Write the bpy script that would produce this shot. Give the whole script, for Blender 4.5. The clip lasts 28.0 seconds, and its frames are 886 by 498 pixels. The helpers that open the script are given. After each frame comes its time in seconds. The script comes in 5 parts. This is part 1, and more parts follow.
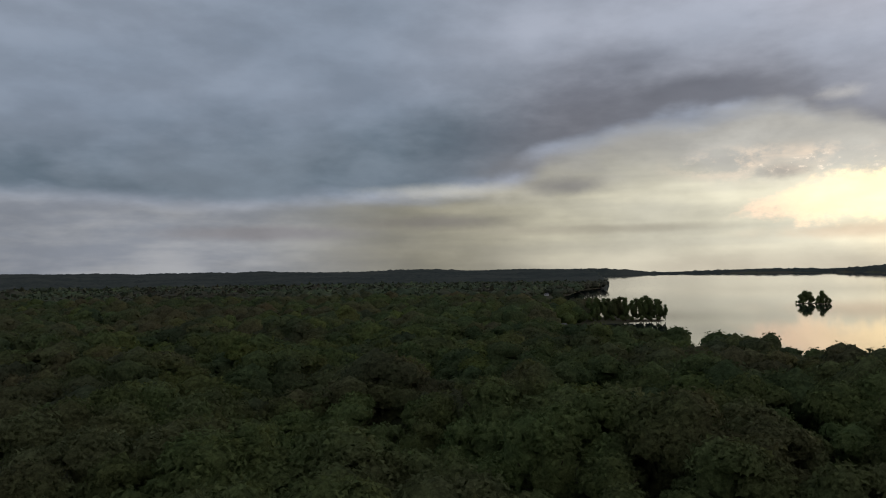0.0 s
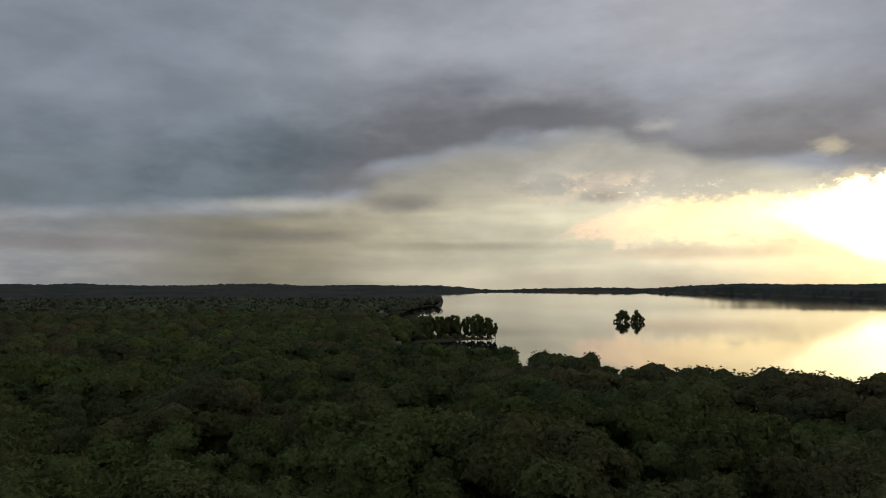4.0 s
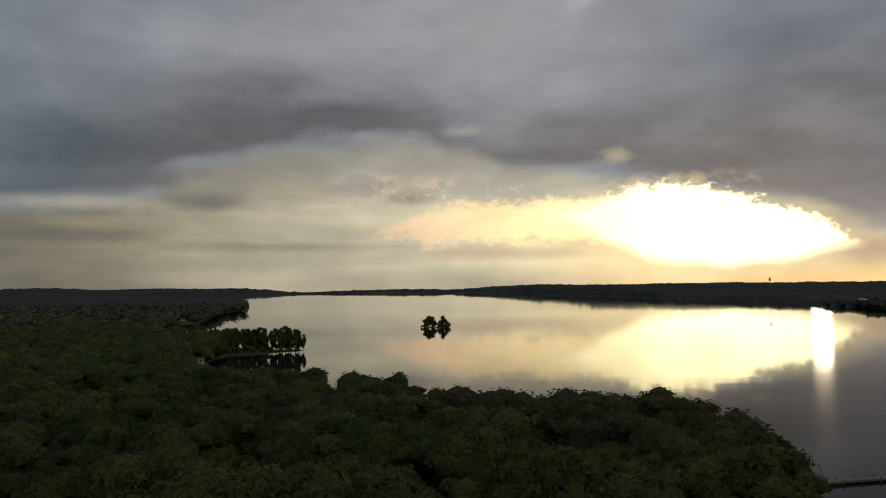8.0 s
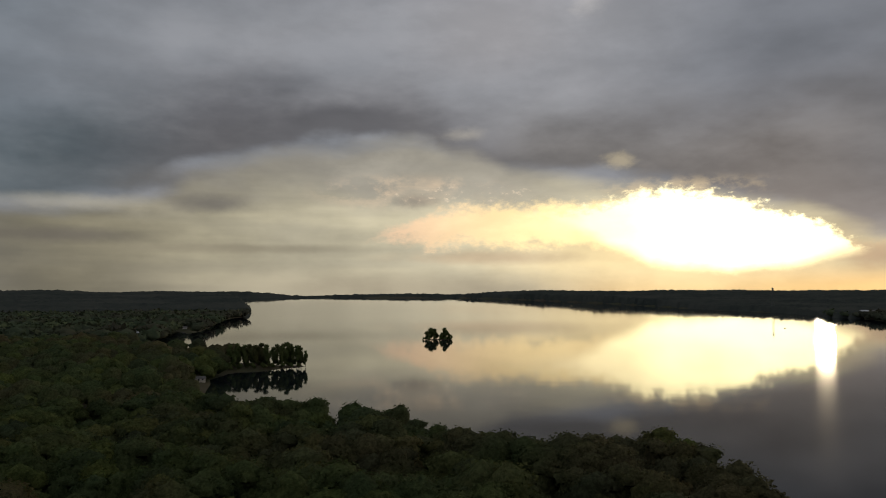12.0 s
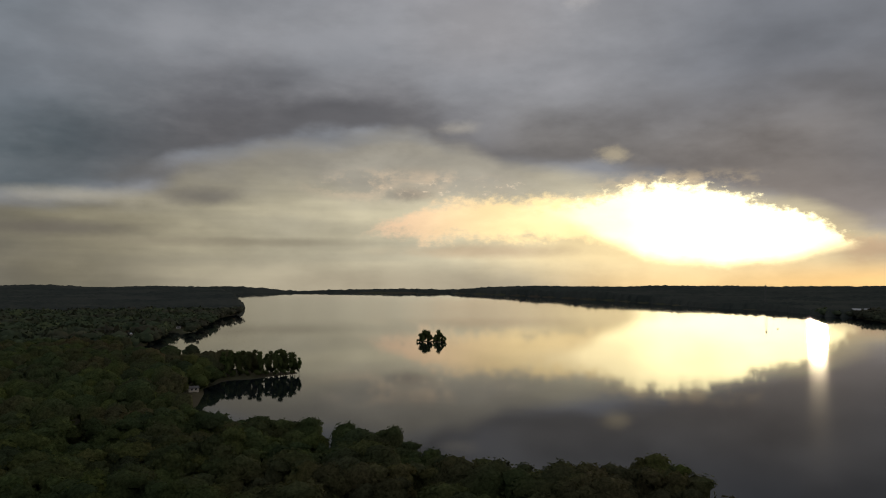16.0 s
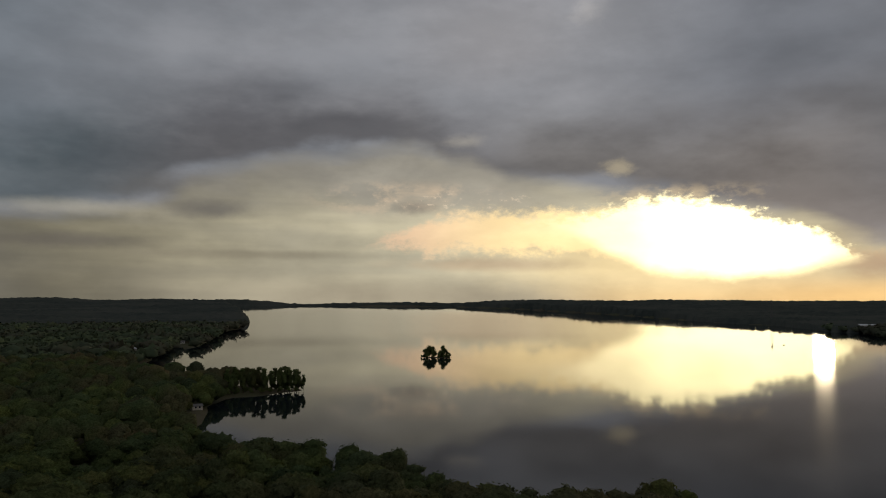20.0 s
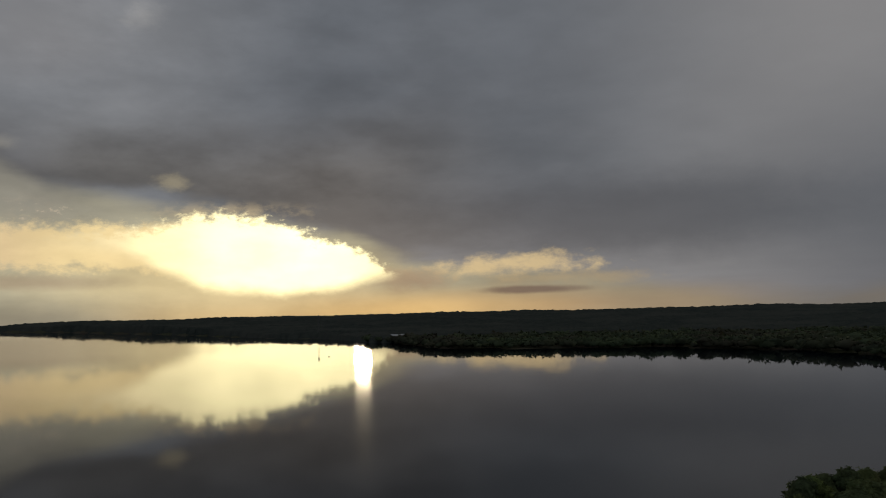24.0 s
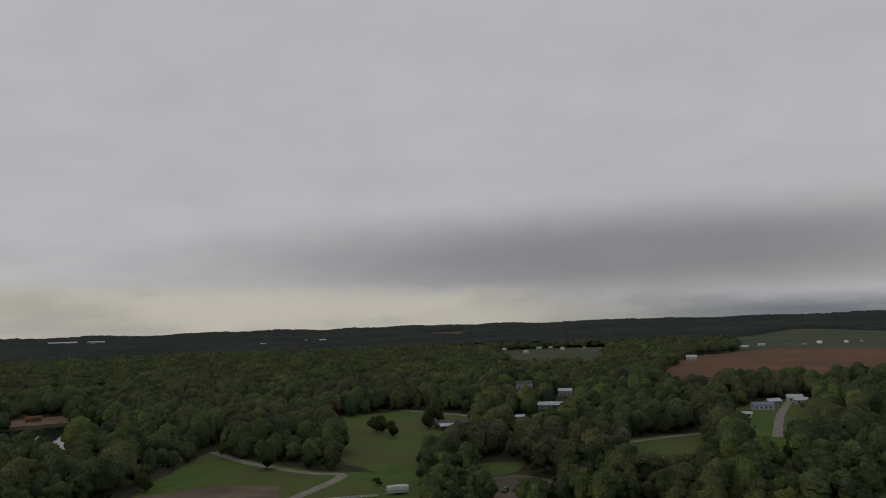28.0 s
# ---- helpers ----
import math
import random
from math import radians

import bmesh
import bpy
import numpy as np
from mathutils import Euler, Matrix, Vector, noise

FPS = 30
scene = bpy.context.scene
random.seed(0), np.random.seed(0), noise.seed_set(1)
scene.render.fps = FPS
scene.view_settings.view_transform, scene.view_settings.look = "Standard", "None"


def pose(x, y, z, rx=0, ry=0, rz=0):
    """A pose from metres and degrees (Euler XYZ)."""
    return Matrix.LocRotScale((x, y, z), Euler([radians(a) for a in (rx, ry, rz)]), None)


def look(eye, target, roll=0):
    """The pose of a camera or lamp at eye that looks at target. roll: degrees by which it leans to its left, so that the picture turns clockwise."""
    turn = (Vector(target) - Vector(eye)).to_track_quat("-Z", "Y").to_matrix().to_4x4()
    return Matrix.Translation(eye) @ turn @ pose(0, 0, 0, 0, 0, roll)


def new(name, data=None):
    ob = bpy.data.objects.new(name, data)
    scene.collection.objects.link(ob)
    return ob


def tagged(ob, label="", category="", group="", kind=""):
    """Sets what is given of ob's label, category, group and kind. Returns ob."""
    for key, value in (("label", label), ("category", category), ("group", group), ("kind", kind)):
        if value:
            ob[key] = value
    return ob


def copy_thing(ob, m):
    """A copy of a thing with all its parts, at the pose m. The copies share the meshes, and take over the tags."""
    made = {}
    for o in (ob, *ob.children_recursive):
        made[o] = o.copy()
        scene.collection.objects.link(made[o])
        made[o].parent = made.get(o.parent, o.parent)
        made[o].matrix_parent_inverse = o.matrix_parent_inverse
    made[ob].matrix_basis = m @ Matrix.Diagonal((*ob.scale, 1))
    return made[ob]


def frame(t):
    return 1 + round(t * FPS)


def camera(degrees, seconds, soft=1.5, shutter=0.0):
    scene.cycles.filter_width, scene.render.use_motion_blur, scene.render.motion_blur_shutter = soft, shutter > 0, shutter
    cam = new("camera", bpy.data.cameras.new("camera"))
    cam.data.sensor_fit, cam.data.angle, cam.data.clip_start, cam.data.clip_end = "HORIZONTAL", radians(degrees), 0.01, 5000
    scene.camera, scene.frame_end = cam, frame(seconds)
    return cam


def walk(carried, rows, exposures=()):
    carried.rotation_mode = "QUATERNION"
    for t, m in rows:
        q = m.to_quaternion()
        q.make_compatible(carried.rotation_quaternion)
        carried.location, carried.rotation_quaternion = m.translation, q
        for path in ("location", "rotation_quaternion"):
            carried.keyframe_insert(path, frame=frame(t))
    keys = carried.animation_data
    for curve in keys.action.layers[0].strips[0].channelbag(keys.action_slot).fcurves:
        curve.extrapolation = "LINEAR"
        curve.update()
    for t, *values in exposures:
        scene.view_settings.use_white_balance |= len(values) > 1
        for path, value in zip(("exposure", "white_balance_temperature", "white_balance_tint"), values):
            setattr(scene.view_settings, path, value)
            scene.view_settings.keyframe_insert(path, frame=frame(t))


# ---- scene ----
# ---- camera ----
def view(az, pitch, roll, z):
    """A pose over the origin: az clockwise from +y, pitch up, roll, in degrees."""
    return pose(0, 0, z, 90 + pitch, 0, -az) @ pose(0, 0, 0, 0, 0, roll)


ROWS = [
    (0.0, 56.9, 1.86, -0.77, 34.3),
    (0.5, 60.3, 2.76, -0.28, 34.8),
    (1.0, 70.75, 3.41, 0.14, 35.2),
    (1.5, 69.0, 3.37, 0.54, 34.9),
    (2.0, 68.3, 2.91, 0.68, 34.8),
    (2.5, 68.5, 2.78, 0.41, 34.9),
    (4.5, 68.95, 2.94, -0.28, 36.2),
    (5.0, 71.95, 2.52, -0.13, 36.9),
    (5.5, 76.8, 3.04, -0.93, 37.7),
    (6.0, 79.29, 2.87, -0.63, 38.4),
    (6.5, 82.0, 2.63, 0.27, 39.4),
    (7.0, 82.7, 2.77, -0.1, 40.4),
    (7.5, 82.44, 3.22, -1.23, 41.5),
    (8.0, 82.49, 2.91, -0.55, 42.6),
    (8.5, 82.41, 3.05, 0.31, 43.9),
    (9.0, 82.41, 2.74, -0.14, 45.1),
    (9.5, 82.45, 3.1, -0.21, 46.3),
    (10.0, 82.34, 3.13, -1.12, 47.5),
    (10.5, 82.27, 3.44, -1.42, 48.8),
    (11.0, 82.33, 3.06, -1.21, 49.9),
    (11.5, 82.53, 3.14, -1.69, 51.3),
    (12.0, 82.31, 3.14, -0.06, 52.6),
    (12.5, 82.45, 2.85, -0.13, 53.8),
    (14.5, 82.38, 2.91, 0.4, 58.8),
    (15.0, 82.41, 3.26, -0.15, 60.0),
    (15.5, 82.5, 2.8, 0.49, 61.0),
    (16.0, 82.74, 2.68, 0.04, 62.0),
    (16.5, 82.8, 3.84, -0.0, 62.9),
    (17.0, 82.75, 3.5, 0.43, 63.7),
    (17.5, 83.04, 4.0, -1.88, 64.2),
    (18.0, 82.8, 3.59, -0.09, 64.5),
    (18.5, 82.67, 3.41, 0.72, 64.8),
    (19.0, 82.66, 3.53, 0.32, 65.0),
    (19.5, 82.58, 3.7, -0.02, 65.0),
    (20.0, 82.4, 3.62, 0.18, 65.0),
    (20.5, 82.32, 3.55, 0.1, 65.0),
    (22.5, 94.91, 3.74, 0.41, 65.1),
    (23.0, 101.96, 4.28, -0.27, 65.1),
    (23.5, 108.19, 4.67, -0.49, 65.1),
    (24.0, 113.92, 4.56, -1.36, 65.0),
    (24.5, 119.98, 4.64, -0.94, 64.8),
    (25.0, 127.08, 4.53, -0.72, 64.5),
    (25.5, 137.16, 4.6, -1.53, 64.2),
    (26.0, 148.6, 4.02, -0.67, 64.0),
    (26.5, 159.81, 4.52, -0.95, 63.8),
    (26.6, 161.9, 4.72, -0.82, 63.7),
    (26.7, 164.6, 4.92, -0.68, 63.7),
    (26.8, 170.8, 5.0, -0.8, 63.7),
    (26.9, 176.9, 5.08, -0.95, 63.8),
    (27.0, 179.8, 5.13, -1.11, 63.8),
    (27.3, 191.06, 5.26, -1.5, 63.8),
    (27.5, 198.38, 5.26, -1.91, 63.9),
    (28.0, 217.75, 5.29, -1.87, 64.3),
]
cam = camera(58.5, 28.0, soft=1.1)
walk(cam, [(t, view(az, pitch, roll, z)) for t, az, pitch, roll, z in ROWS],
     exposures=[(0, 0.80, 6300, 11), (0.6, 0.98, 6400, 10), (1.0, 1.04, 6500, 10), (1.5, 0.82, 6600, 9.5), (2.0, 0.66, 6650, 9.5), (5.0, 0.66, 6700, 9.5), (6.0, 0.46, 6800, 10), (8.0, 0.30, 6900, 10), (20.0, 0.14, 6950, 10), (23.0, -0.12, 6900, 9), (25.0, -0.36, 6800, 7), (25.5, 0.10, 6800, 9), (26.0, 0.60, 6700, 10),
                (26.7, 0.65, 6700, 8), (27.3, 0.68, 6700, 8), (28.0, 0.72, 6750, 8)])

# ---- sky and sun ----
SUN_AZ, SUN_EL = 108.0, 3.3


class Nodes:
    """Shortcuts for a node tree."""

    def __init__(self, tree):
        self.t = tree

    def add(self, kind, **inputs):
        n = self.t.nodes.new(kind)
        for k, v in inputs.items():
            self.put(n, k, v)
        return n

    def put(self, n, k, v):
        sock = n.inputs[int(k[1:])] if k[0] == "i" and k[1:].isdigit() else n.inputs[k.replace("_", " ")]
        if isinstance(v, bpy.types.NodeSocket):
            self.t.links.new(v, sock)
        else:
            sock.default_value = v

    def math(self, op, a, b=0.0, c=0.0, clamp=False):
        n = self.add("ShaderNodeMath", i0=a, i1=b, i2=c)
        n.operation, n.use_clamp = op, clamp
        return n.outputs[0]

    def mix(self, f, a, b):
        n = self.t.nodes.new("ShaderNodeMix")
        n.data_type = "RGBA"
        self.put(n, "i0", f)
        for i, v in ((6, a), (7, b)):
            if isinstance(v, tuple):
                v = (*v, 1.0) if len(v) == 3 else v
            self.put(n, "i%d" % i, v)
        return n.outputs[2]

    def smooth(self, x, lo, hi):
        n = self.add("ShaderNodeMapRange", i0=x, i1=lo, i2=hi)
        n.interpolation_type = "SMOOTHSTEP"
        return n.outputs[0]

    def noise(self, vec, scale, detail=4.0, rough=0.55):
        return self.add("ShaderNodeTexNoise", Vector=vec, Scale=scale, Detail=detail, Roughness=rough).outputs[0]

    def vec(self, x, y, z=0.0):
        return self.add("ShaderNodeCombineXYZ", i0=x, i1=y, i2=z).outputs[0]


def make_sky():
    w = bpy.data.worlds.new("evening_sky")
    scene.world = w
    w.use_nodes = True
    w.node_tree.nodes.clear()
    n = Nodes(w.node_tree)
    m = n.math
    way = n.add("ShaderNodeTexCoord").outputs["Generated"]
    xyz = n.add("ShaderNodeSeparateXYZ", i0=way).outputs
    el = m("MULTIPLY", m("ARCSINE", xyz[2]), 57.2958)
    az = m("MULTIPLY", m("ARCTAN2", xyz[0], xyz[1]), 57.2958)
    az = m("MODULO", m("ADD", az, 360.0), 360.0)
    # cloud deck seen in perspective
    lift = m("ADD", m("MAXIMUM", xyz[2], 0.0), 0.10)
    flat = n.vec(m("DIVIDE", xyz[0], lift), m("DIVIDE", xyz[1], lift), 0.3)
    big = n.noise(flat, 0.55, 3.0, 0.5)
    mid = n.noise(flat, 1.5, 3.5, 0.52)
    ae = n.vec(m("MULTIPLY", az, 0.09), m("MULTIPLY", el, 0.36), 1.7)
    streak = n.noise(ae, 1.0, 5.0, 0.55)
    fine = n.noise(n.vec(m("MULTIPLY", az, 0.35), m("MULTIPLY", el, 0.6), 4.0), 1.0, 6.0, 0.62)
    warp = m("MULTIPLY", m("SUBTRACT", streak, 0.5), 5.0)
    round_way = n.vec(xyz[0], xyz[1], m("MULTIPLY", xyz[2], 2.4))
    puff = n.noise(round_way, 5.0, 5.0, 0.56)

    def blob(a0, e0, ra, re, lo=1.0, hi=0.0, rough=0.0):
        """One inside an ellipse of azimuth and elevation, nought outside."""
        da = m("DIVIDE", m("SUBTRACT", az, a0), ra)
        de = m("DIVIDE", m("SUBTRACT", el, e0), re)
        d = m("SQRT", m("ADD", m("MULTIPLY", da, da), m("MULTIPLY", de, de)))
        if rough:
            d = m("ADD", d, m("MULTIPLY", m("SUBTRACT", fine, 0.5), rough))
        return n.smooth(d, lo, hi)

    def along(stops, scale=10.0):
        """A height or weight that changes with azimuth, from stops of degrees and values."""
        ramp = n.t.nodes.new("ShaderNodeValToRGB")
        ramp.color_ramp.interpolation = "EASE"
        for k, (a_, v_) in enumerate(stops):
            el_ = ramp.color_ramp.elements[k] if k < 2 else ramp.color_ramp.elements.new(a_ / 360)
            el_.position, el_.color = a_ / 360, (v_ / scale, v_ / scale, v_ / scale, 1)
        n.put(ramp, "i0", m("DIVIDE", az, 360.0))
        return m("MULTIPLY", ramp.outputs[0], scale)

    def tint(where, strength, colour):
        nonlocal col
        col = n.mix(m("MULTIPLY", where, strength), col, colour)

    deck = n.smooth(m("ADD", m("MULTIPLY", big, 0.5), m("MULTIPLY", mid, 0.5)), 0.28, 0.72)
    col = n.mix(deck, (0.158, 0.175, 0.206), (0.262, 0.275, 0.312))
    # the side away from the sun is an even, pale overcast
    even = m("MULTIPLY", n.smooth(az, 100.0, 140.0), n.smooth(az, 350.0, 262.0))
    soft = n.smooth(mid, 0.2, 0.8)
    col = n.mix(even, col, n.mix(soft, (0.264, 0.265, 0.287), (0.284, 0.284, 0.306)))
    # heavier, bluer cloud to either side of the bright gap
    tint(m("MULTIPLY", m("ADD", n.smooth(az, 67.0, 50.0), n.smooth(az, 252.0, 300.0)), n.smooth(el, 3.0, 8.0)), 0.62, (0.100, 0.130, 0.166))
    slate = m("MULTIPLY", n.smooth(az, 90.0, 106.0), n.smooth(az, 144.0, 118.0))
    tint(m("MULTIPLY", slate, n.smooth(el, 5.0, 8.5)), 0.80, n.mix(soft, (0.095, 0.112, 0.142), (0.142, 0.160, 0.196)))
    tint(blob(128, 6.5, 24, 4.5, 1.0, 0.2, 0.3), 0.8, (0.100, 0.106, 0.126))
    tint(blob(147, 5, 20, 14), 0.75, (0.108, 0.121, 0.150))
    tint(blob(86, 18.5, 9, 5.5, 1.0, 0.0, 0.3), 0.55, (0.315, 0.315, 0.345))
    # the long dark cloud bank with its slanting underside and soft, lighter top
    drift = m("ADD", el, m("MULTIPLY", m("SUBTRACT", puff, 0.5), 5.0))
    under = along([(30, 5.2), (53, 5.9), (60, 6.5), (64, 8.2), (68, 9.2), (75, 10.0), (81, 10.9), (83.5, 10.0), (86, 8.8), (92, 8.4), (100, 7.6), (105, 6.5), (109, 4.8), (116, 4.2)], 20.0)
    crest = along([(30, 9.5), (53, 11.5), (60, 13.5), (70, 14.8), (79, 15.2), (84, 13.2), (90, 13.4), (100, 12.5), (116, 14.0)], 20.0)
    bank = m("MULTIPLY", n.smooth(m("SUBTRACT", drift, under), -0.5, 0.9), n.smooth(m("SUBTRACT", crest, drift), -2.2, 3.2))
    bank = m("MULTIPLY", bank, n.smooth(az, 122.0, 104.0))
    low = n.smooth(m("SUBTRACT", drift, under), 4.5, 0.4)
    heavy = n.mix(n.smooth(puff, 0.34, 0.66), (0.080, 0.083, 0.098), (0.150, 0.151, 0.166))
    heavy = n.mix(m("MULTIPLY", low, 0.45), heavy, (0.088, 0.088, 0.096))
    heavy = n.mix(n.smooth(az, 67.0, 54.0), heavy, n.mix(n.smooth(puff, 0.34, 0.66), (0.056, 0.076, 0.094), (0.100, 0.122, 0.144)))
    heavy = n.mix(m("MULTIPLY", n.smooth(az, 84.0, 90.0), 0.75), heavy, n.mix(n.smooth(puff, 0.34, 0.66), (0.112, 0.111, 0.116), (0.180, 0.177, 0.182)))
    tint(bank, 0.92, heavy)
    tint(blob(64.5, 7.6, 6.5, 1.7, 1.0, 0.1, 0.9), 0.8, (0.118, 0.118, 0.122))
    # lit tufts high on the bank
    tint(blob(84.0, 11.3, 2.4, 0.7, 1.0, 0.0, 1.6), 0.55, (0.34, 0.325, 0.30))
    tint(blob(95.0, 9.3, 1.9, 0.75, 1.0, 0.0, 2.6), 0.6, (0.42, 0.37, 0.27))
    tint(blob(93.0, 20.3, 1.8, 1.6, 1.0, 0.0, 1.8), 0.5, (0.42, 0.42, 0.44))
    tint(blob(162, 11.2, 13, 1.0, 1.0, 0.0, 0.7), 0.7, (0.40, 0.40, 0.415))
    tint(blob(232, 4.4, 44, 4.8, 1.0, 0.15, 0.12), 0.84, (0.112, 0.116, 0.126))
    tint(blob(168, 5.2, 26, 2.2, 1.0, 0.2, 0.3), 0.7, (0.165, 0.167, 0.174))
    # the clear strip along the horizon, veiled by thin streaks
    edge = m("ADD", el, m("MULTIPLY", warp, 0.5))
    rim = along([(20, 5.6), (48, 5.0), (56, 5.4), (62, 6.6), (66, 8.6), (72, 10.2), (80, 11.3), (84, 10.4), (88, 9.0), (96, 7.6), (106, 6.0), (112, 3.6), (140, 0.8), (152, 2.4), (170, 3.4), (205, 3.0), (220, 2.4), (232, 1.0), (250, 0.5)])
    strip = n.smooth(m("SUBTRACT", rim, edge), -0.7, 0.9)
    thin = n.noise(n.vec(m("MULTIPLY", az, 0.06), m("MULTIPLY", el, 0.7), 6.3), 1.0, 3.0, 0.45)
    cream = n.mix(n.smooth(m("ADD", m("MULTIPLY", puff, 0.5), m("MULTIPLY", thin, 0.5)), 0.34, 0.66), (0.262, 0.248, 0.196), (0.395, 0.368, 0.272))
    gain = n.add("ShaderNodeVectorMath", i0=cream)
    gain.operation = "SCALE"
    n.put(gain, "Scale", along([(30, 0.62), (53, 0.46), (59, 0.6), (66, 0.92), (72, 1.3), (90, 1.65), (108, 1.2)], 2.0))
    veil = m("MULTIPLY", n.smooth(m("ADD", edge, m("MULTIPLY", m("SUBTRACT", puff, 0.5), 5.0)), 4.6, 8.6), n.smooth(az, 96.0, 86.0))
    lit_cream = n.mix(m("MULTIPLY", veil, 0.85), gain.outputs[0], n.mix(n.smooth(puff, 0.35, 0.65), (0.168, 0.165, 0.160), (0.275, 0.266, 0.246)))
    cream = n.mix(n.smooth(az, 118.0, 142.0), lit_cream, (0.205, 0.188, 0.174))
    cream = n.mix(n.smooth(az, 152.0, 170.0), cream, n.mix(n.smooth(streak, 0.36, 0.62), (0.232, 0.225, 0.212), (0.292, 0.280, 0.254)))
    cream = n.mix(n.smooth(az, 214.0, 246.0), cream, (0.088, 0.100, 0.118))
    cream = n.mix(m("MULTIPLY", n.smooth(el, 2.4, 0.2), m("MULTIPLY", n.smooth(az, 110.0, 84.0), n.smooth(az, 58.0, 76.0))), cream, (0.34, 0.31, 0.24))
    cream = n.mix(n.smooth(az, 58.0, 40.0), cream, n.mix(n.smooth(streak, 0.36, 0.64), (0.130, 0.140, 0.158), (0.205, 0.208, 0.212)))
    col = n.mix(strip, col, cream)
    tint(blob(58, 6.0, 9.0, 0.8, 1.0, 0.0, 0.9), 0.45, (0.40, 0.375, 0.30))
    tint(blob(44, 3.1, 10, 0.8, 1.0, 0.2, 0.5), 0.85, (0.135, 0.130, 0.135))
    tint(blob(56.5, 3.8, 8.5, 0.75, 1.0, 0.1, 0.8), 0.80, (0.118, 0.110, 0.098))
    tint(blob(66.0, 6.2, 4.6, 0.95, 1.0, 0.1, 0.9), 0.85, (0.138, 0.132, 0.124))
    tint(blob(68, 3.1, 12, 0.5, 1.0, 0.1, 0.8), 0.65, (0.215, 0.198, 0.155))
    tint(blob(80.5, 6.6, 2.4, 0.8, 1.0, 0.1, 1.3), 0.7, (0.215, 0.195, 0.175))
    glow = m("MULTIPLY", n.smooth(el, 2.3, 0.2), along([(88, 0.0), (98, 0.7), (112, 1.0), (120, 0.75), (129, 0.35), (140, 0.0)], 1.0))
    col = n.mix(glow, col, n.mix(n.smooth(az, 126.0, 112.0), (0.55, 0.35, 0.18), (0.84, 0.58, 0.27)))
    # lit cloud beside the gap, and the gap round the sun
    tint(blob(118.8, 3.3, 8.0, 1.1, 1.0, 0.1, 2.8), 0.85, (0.82, 0.63, 0.36))
    tint(blob(122, 2.3, 9.0, 0.7, 1.0, 0.1, 2.2), 0.6, (0.46, 0.36, 0.23))
    tint(blob(120.3, 1.5, 5.2, 0.4, 1.0, 0.3, 0.6), 0.9, (0.19, 0.145, 0.125))
    tint(blob(98, 2.6, 17, 3.6, 1.0, 0.1, 0.3), 0.9, (0.86, 0.70, 0.40))
    tint(blob(85.5, 2.5, 9.0, 0.75, 1.0, 0.1, 0.9), 0.75, (0.44, 0.35, 0.25))
    tint(blob(111.5, 2.4, 3.6, 1.2, 1.0, 0.1, 1.4), 0.7, (0.40, 0.29, 0.21))
    crisp = n.noise(n.vec(m("MULTIPLY", az, 1.3), m("MULTIPLY", el, 2.0), 9.0), 1.0, 5.0, 0.65)
    lit = m("MULTIPLY", m("MULTIPLY", n.smooth(fine, 0.42, 0.60), n.smooth(streak, 0.34, 0.58)), blob(80, 7.2, 9.5, 1.7, 1.0, 0.2, 0.8))
    tint(lit, 0.85, (0.66, 0.52, 0.38))
    lit = m("MULTIPLY", n.smooth(fine, 0.46, 0.64), blob(99, 7.3, 9, 1.1, 1.0, 0.1, 0.8))
    tint(lit, 0.6, (0.70, 0.56, 0.36))
    tufts = m("MULTIPLY", m("MULTIPLY", n.smooth(crisp, 0.54, 0.68), n.smooth(fine, 0.40, 0.56)), blob(83.5, 7.1, 9.5, 0.95, 1.0, 0.3, 1.2))
    tint(tufts, 0.75, (0.78, 0.64, 0.49))
    # the rosy left arm of the gap
    middle = along([(76, 3.7), (80, 4.4), (84, 4.75), (92, 4.85), (100, 4.6)])
    spread = along([(76, 0.0), (79, 0.45), (82, 0.9), (87, 1.0), (100, 1.0)], 1.0)
    flame = m("ADD", el, m("ADD", m("MULTIPLY", m("SUBTRACT", fine, 0.5), 2.6), m("MULTIPLY", m("SUBTRACT", crisp, 0.5), 1.6)))
    arm = m("SUBTRACT", spread, m("ABSOLUTE", m("DIVIDE", m("SUBTRACT", flame, middle), 1.75)))
    arm = m("MULTIPLY", n.smooth(arm, -0.12, 0.5), m("MULTIPLY", n.smooth(az, 75.5, 79.5), n.smooth(az, 105.0, 98.0)))
    tint(arm, 0.92, n.mix(n.smooth(az, 78.0, 90.0), (0.74, 0.53, 0.37), (1.10, 0.86, 0.46)))
    ragged_edge = m("ADD", m("MULTIPLY", m("SUBTRACT", fine, 0.5), 2.0), m("MULTIPLY", m("SUBTRACT", crisp, 0.5), 2.0))
    roof = m("ADD", along([(88, 5.4), (92, 5.9), (95, 6.6), (98.2, 7.2), (99.4, 6.9), (102.2, 6.9), (103.0, 6.1), (105.2, 5.4), (107.9, 4.5), (109.4, 3.5), (111, 2.8)]), ragged_edge)
    sill = m("ADD", along([(88, 5.2), (92, 4.7), (94.4, 3.5), (97, 2.3), (102.6, 1.8), (106.2, 2.1), (109, 2.8), (111, 3.2)]), m("MULTIPLY", m("SUBTRACT", fine, 0.5), 1.0))
    gap = m("MULTIPLY", n.smooth(m("SUBTRACT", roof, el), -0.3, 0.5), n.smooth(m("SUBTRACT", el, sill), -0.8, 0.5))
    gap = m("MULTIPLY", gap, along([(84, 0.0), (89, 0.7), (93, 1.0), (108.6, 1.0), (111.5, 0.0)], 1.0))
    light = along([(84, 0.9), (90, 1.1), (94, 1.6), (99, 2.1), (106, 2.4), (110, 1.9)], 10.0)
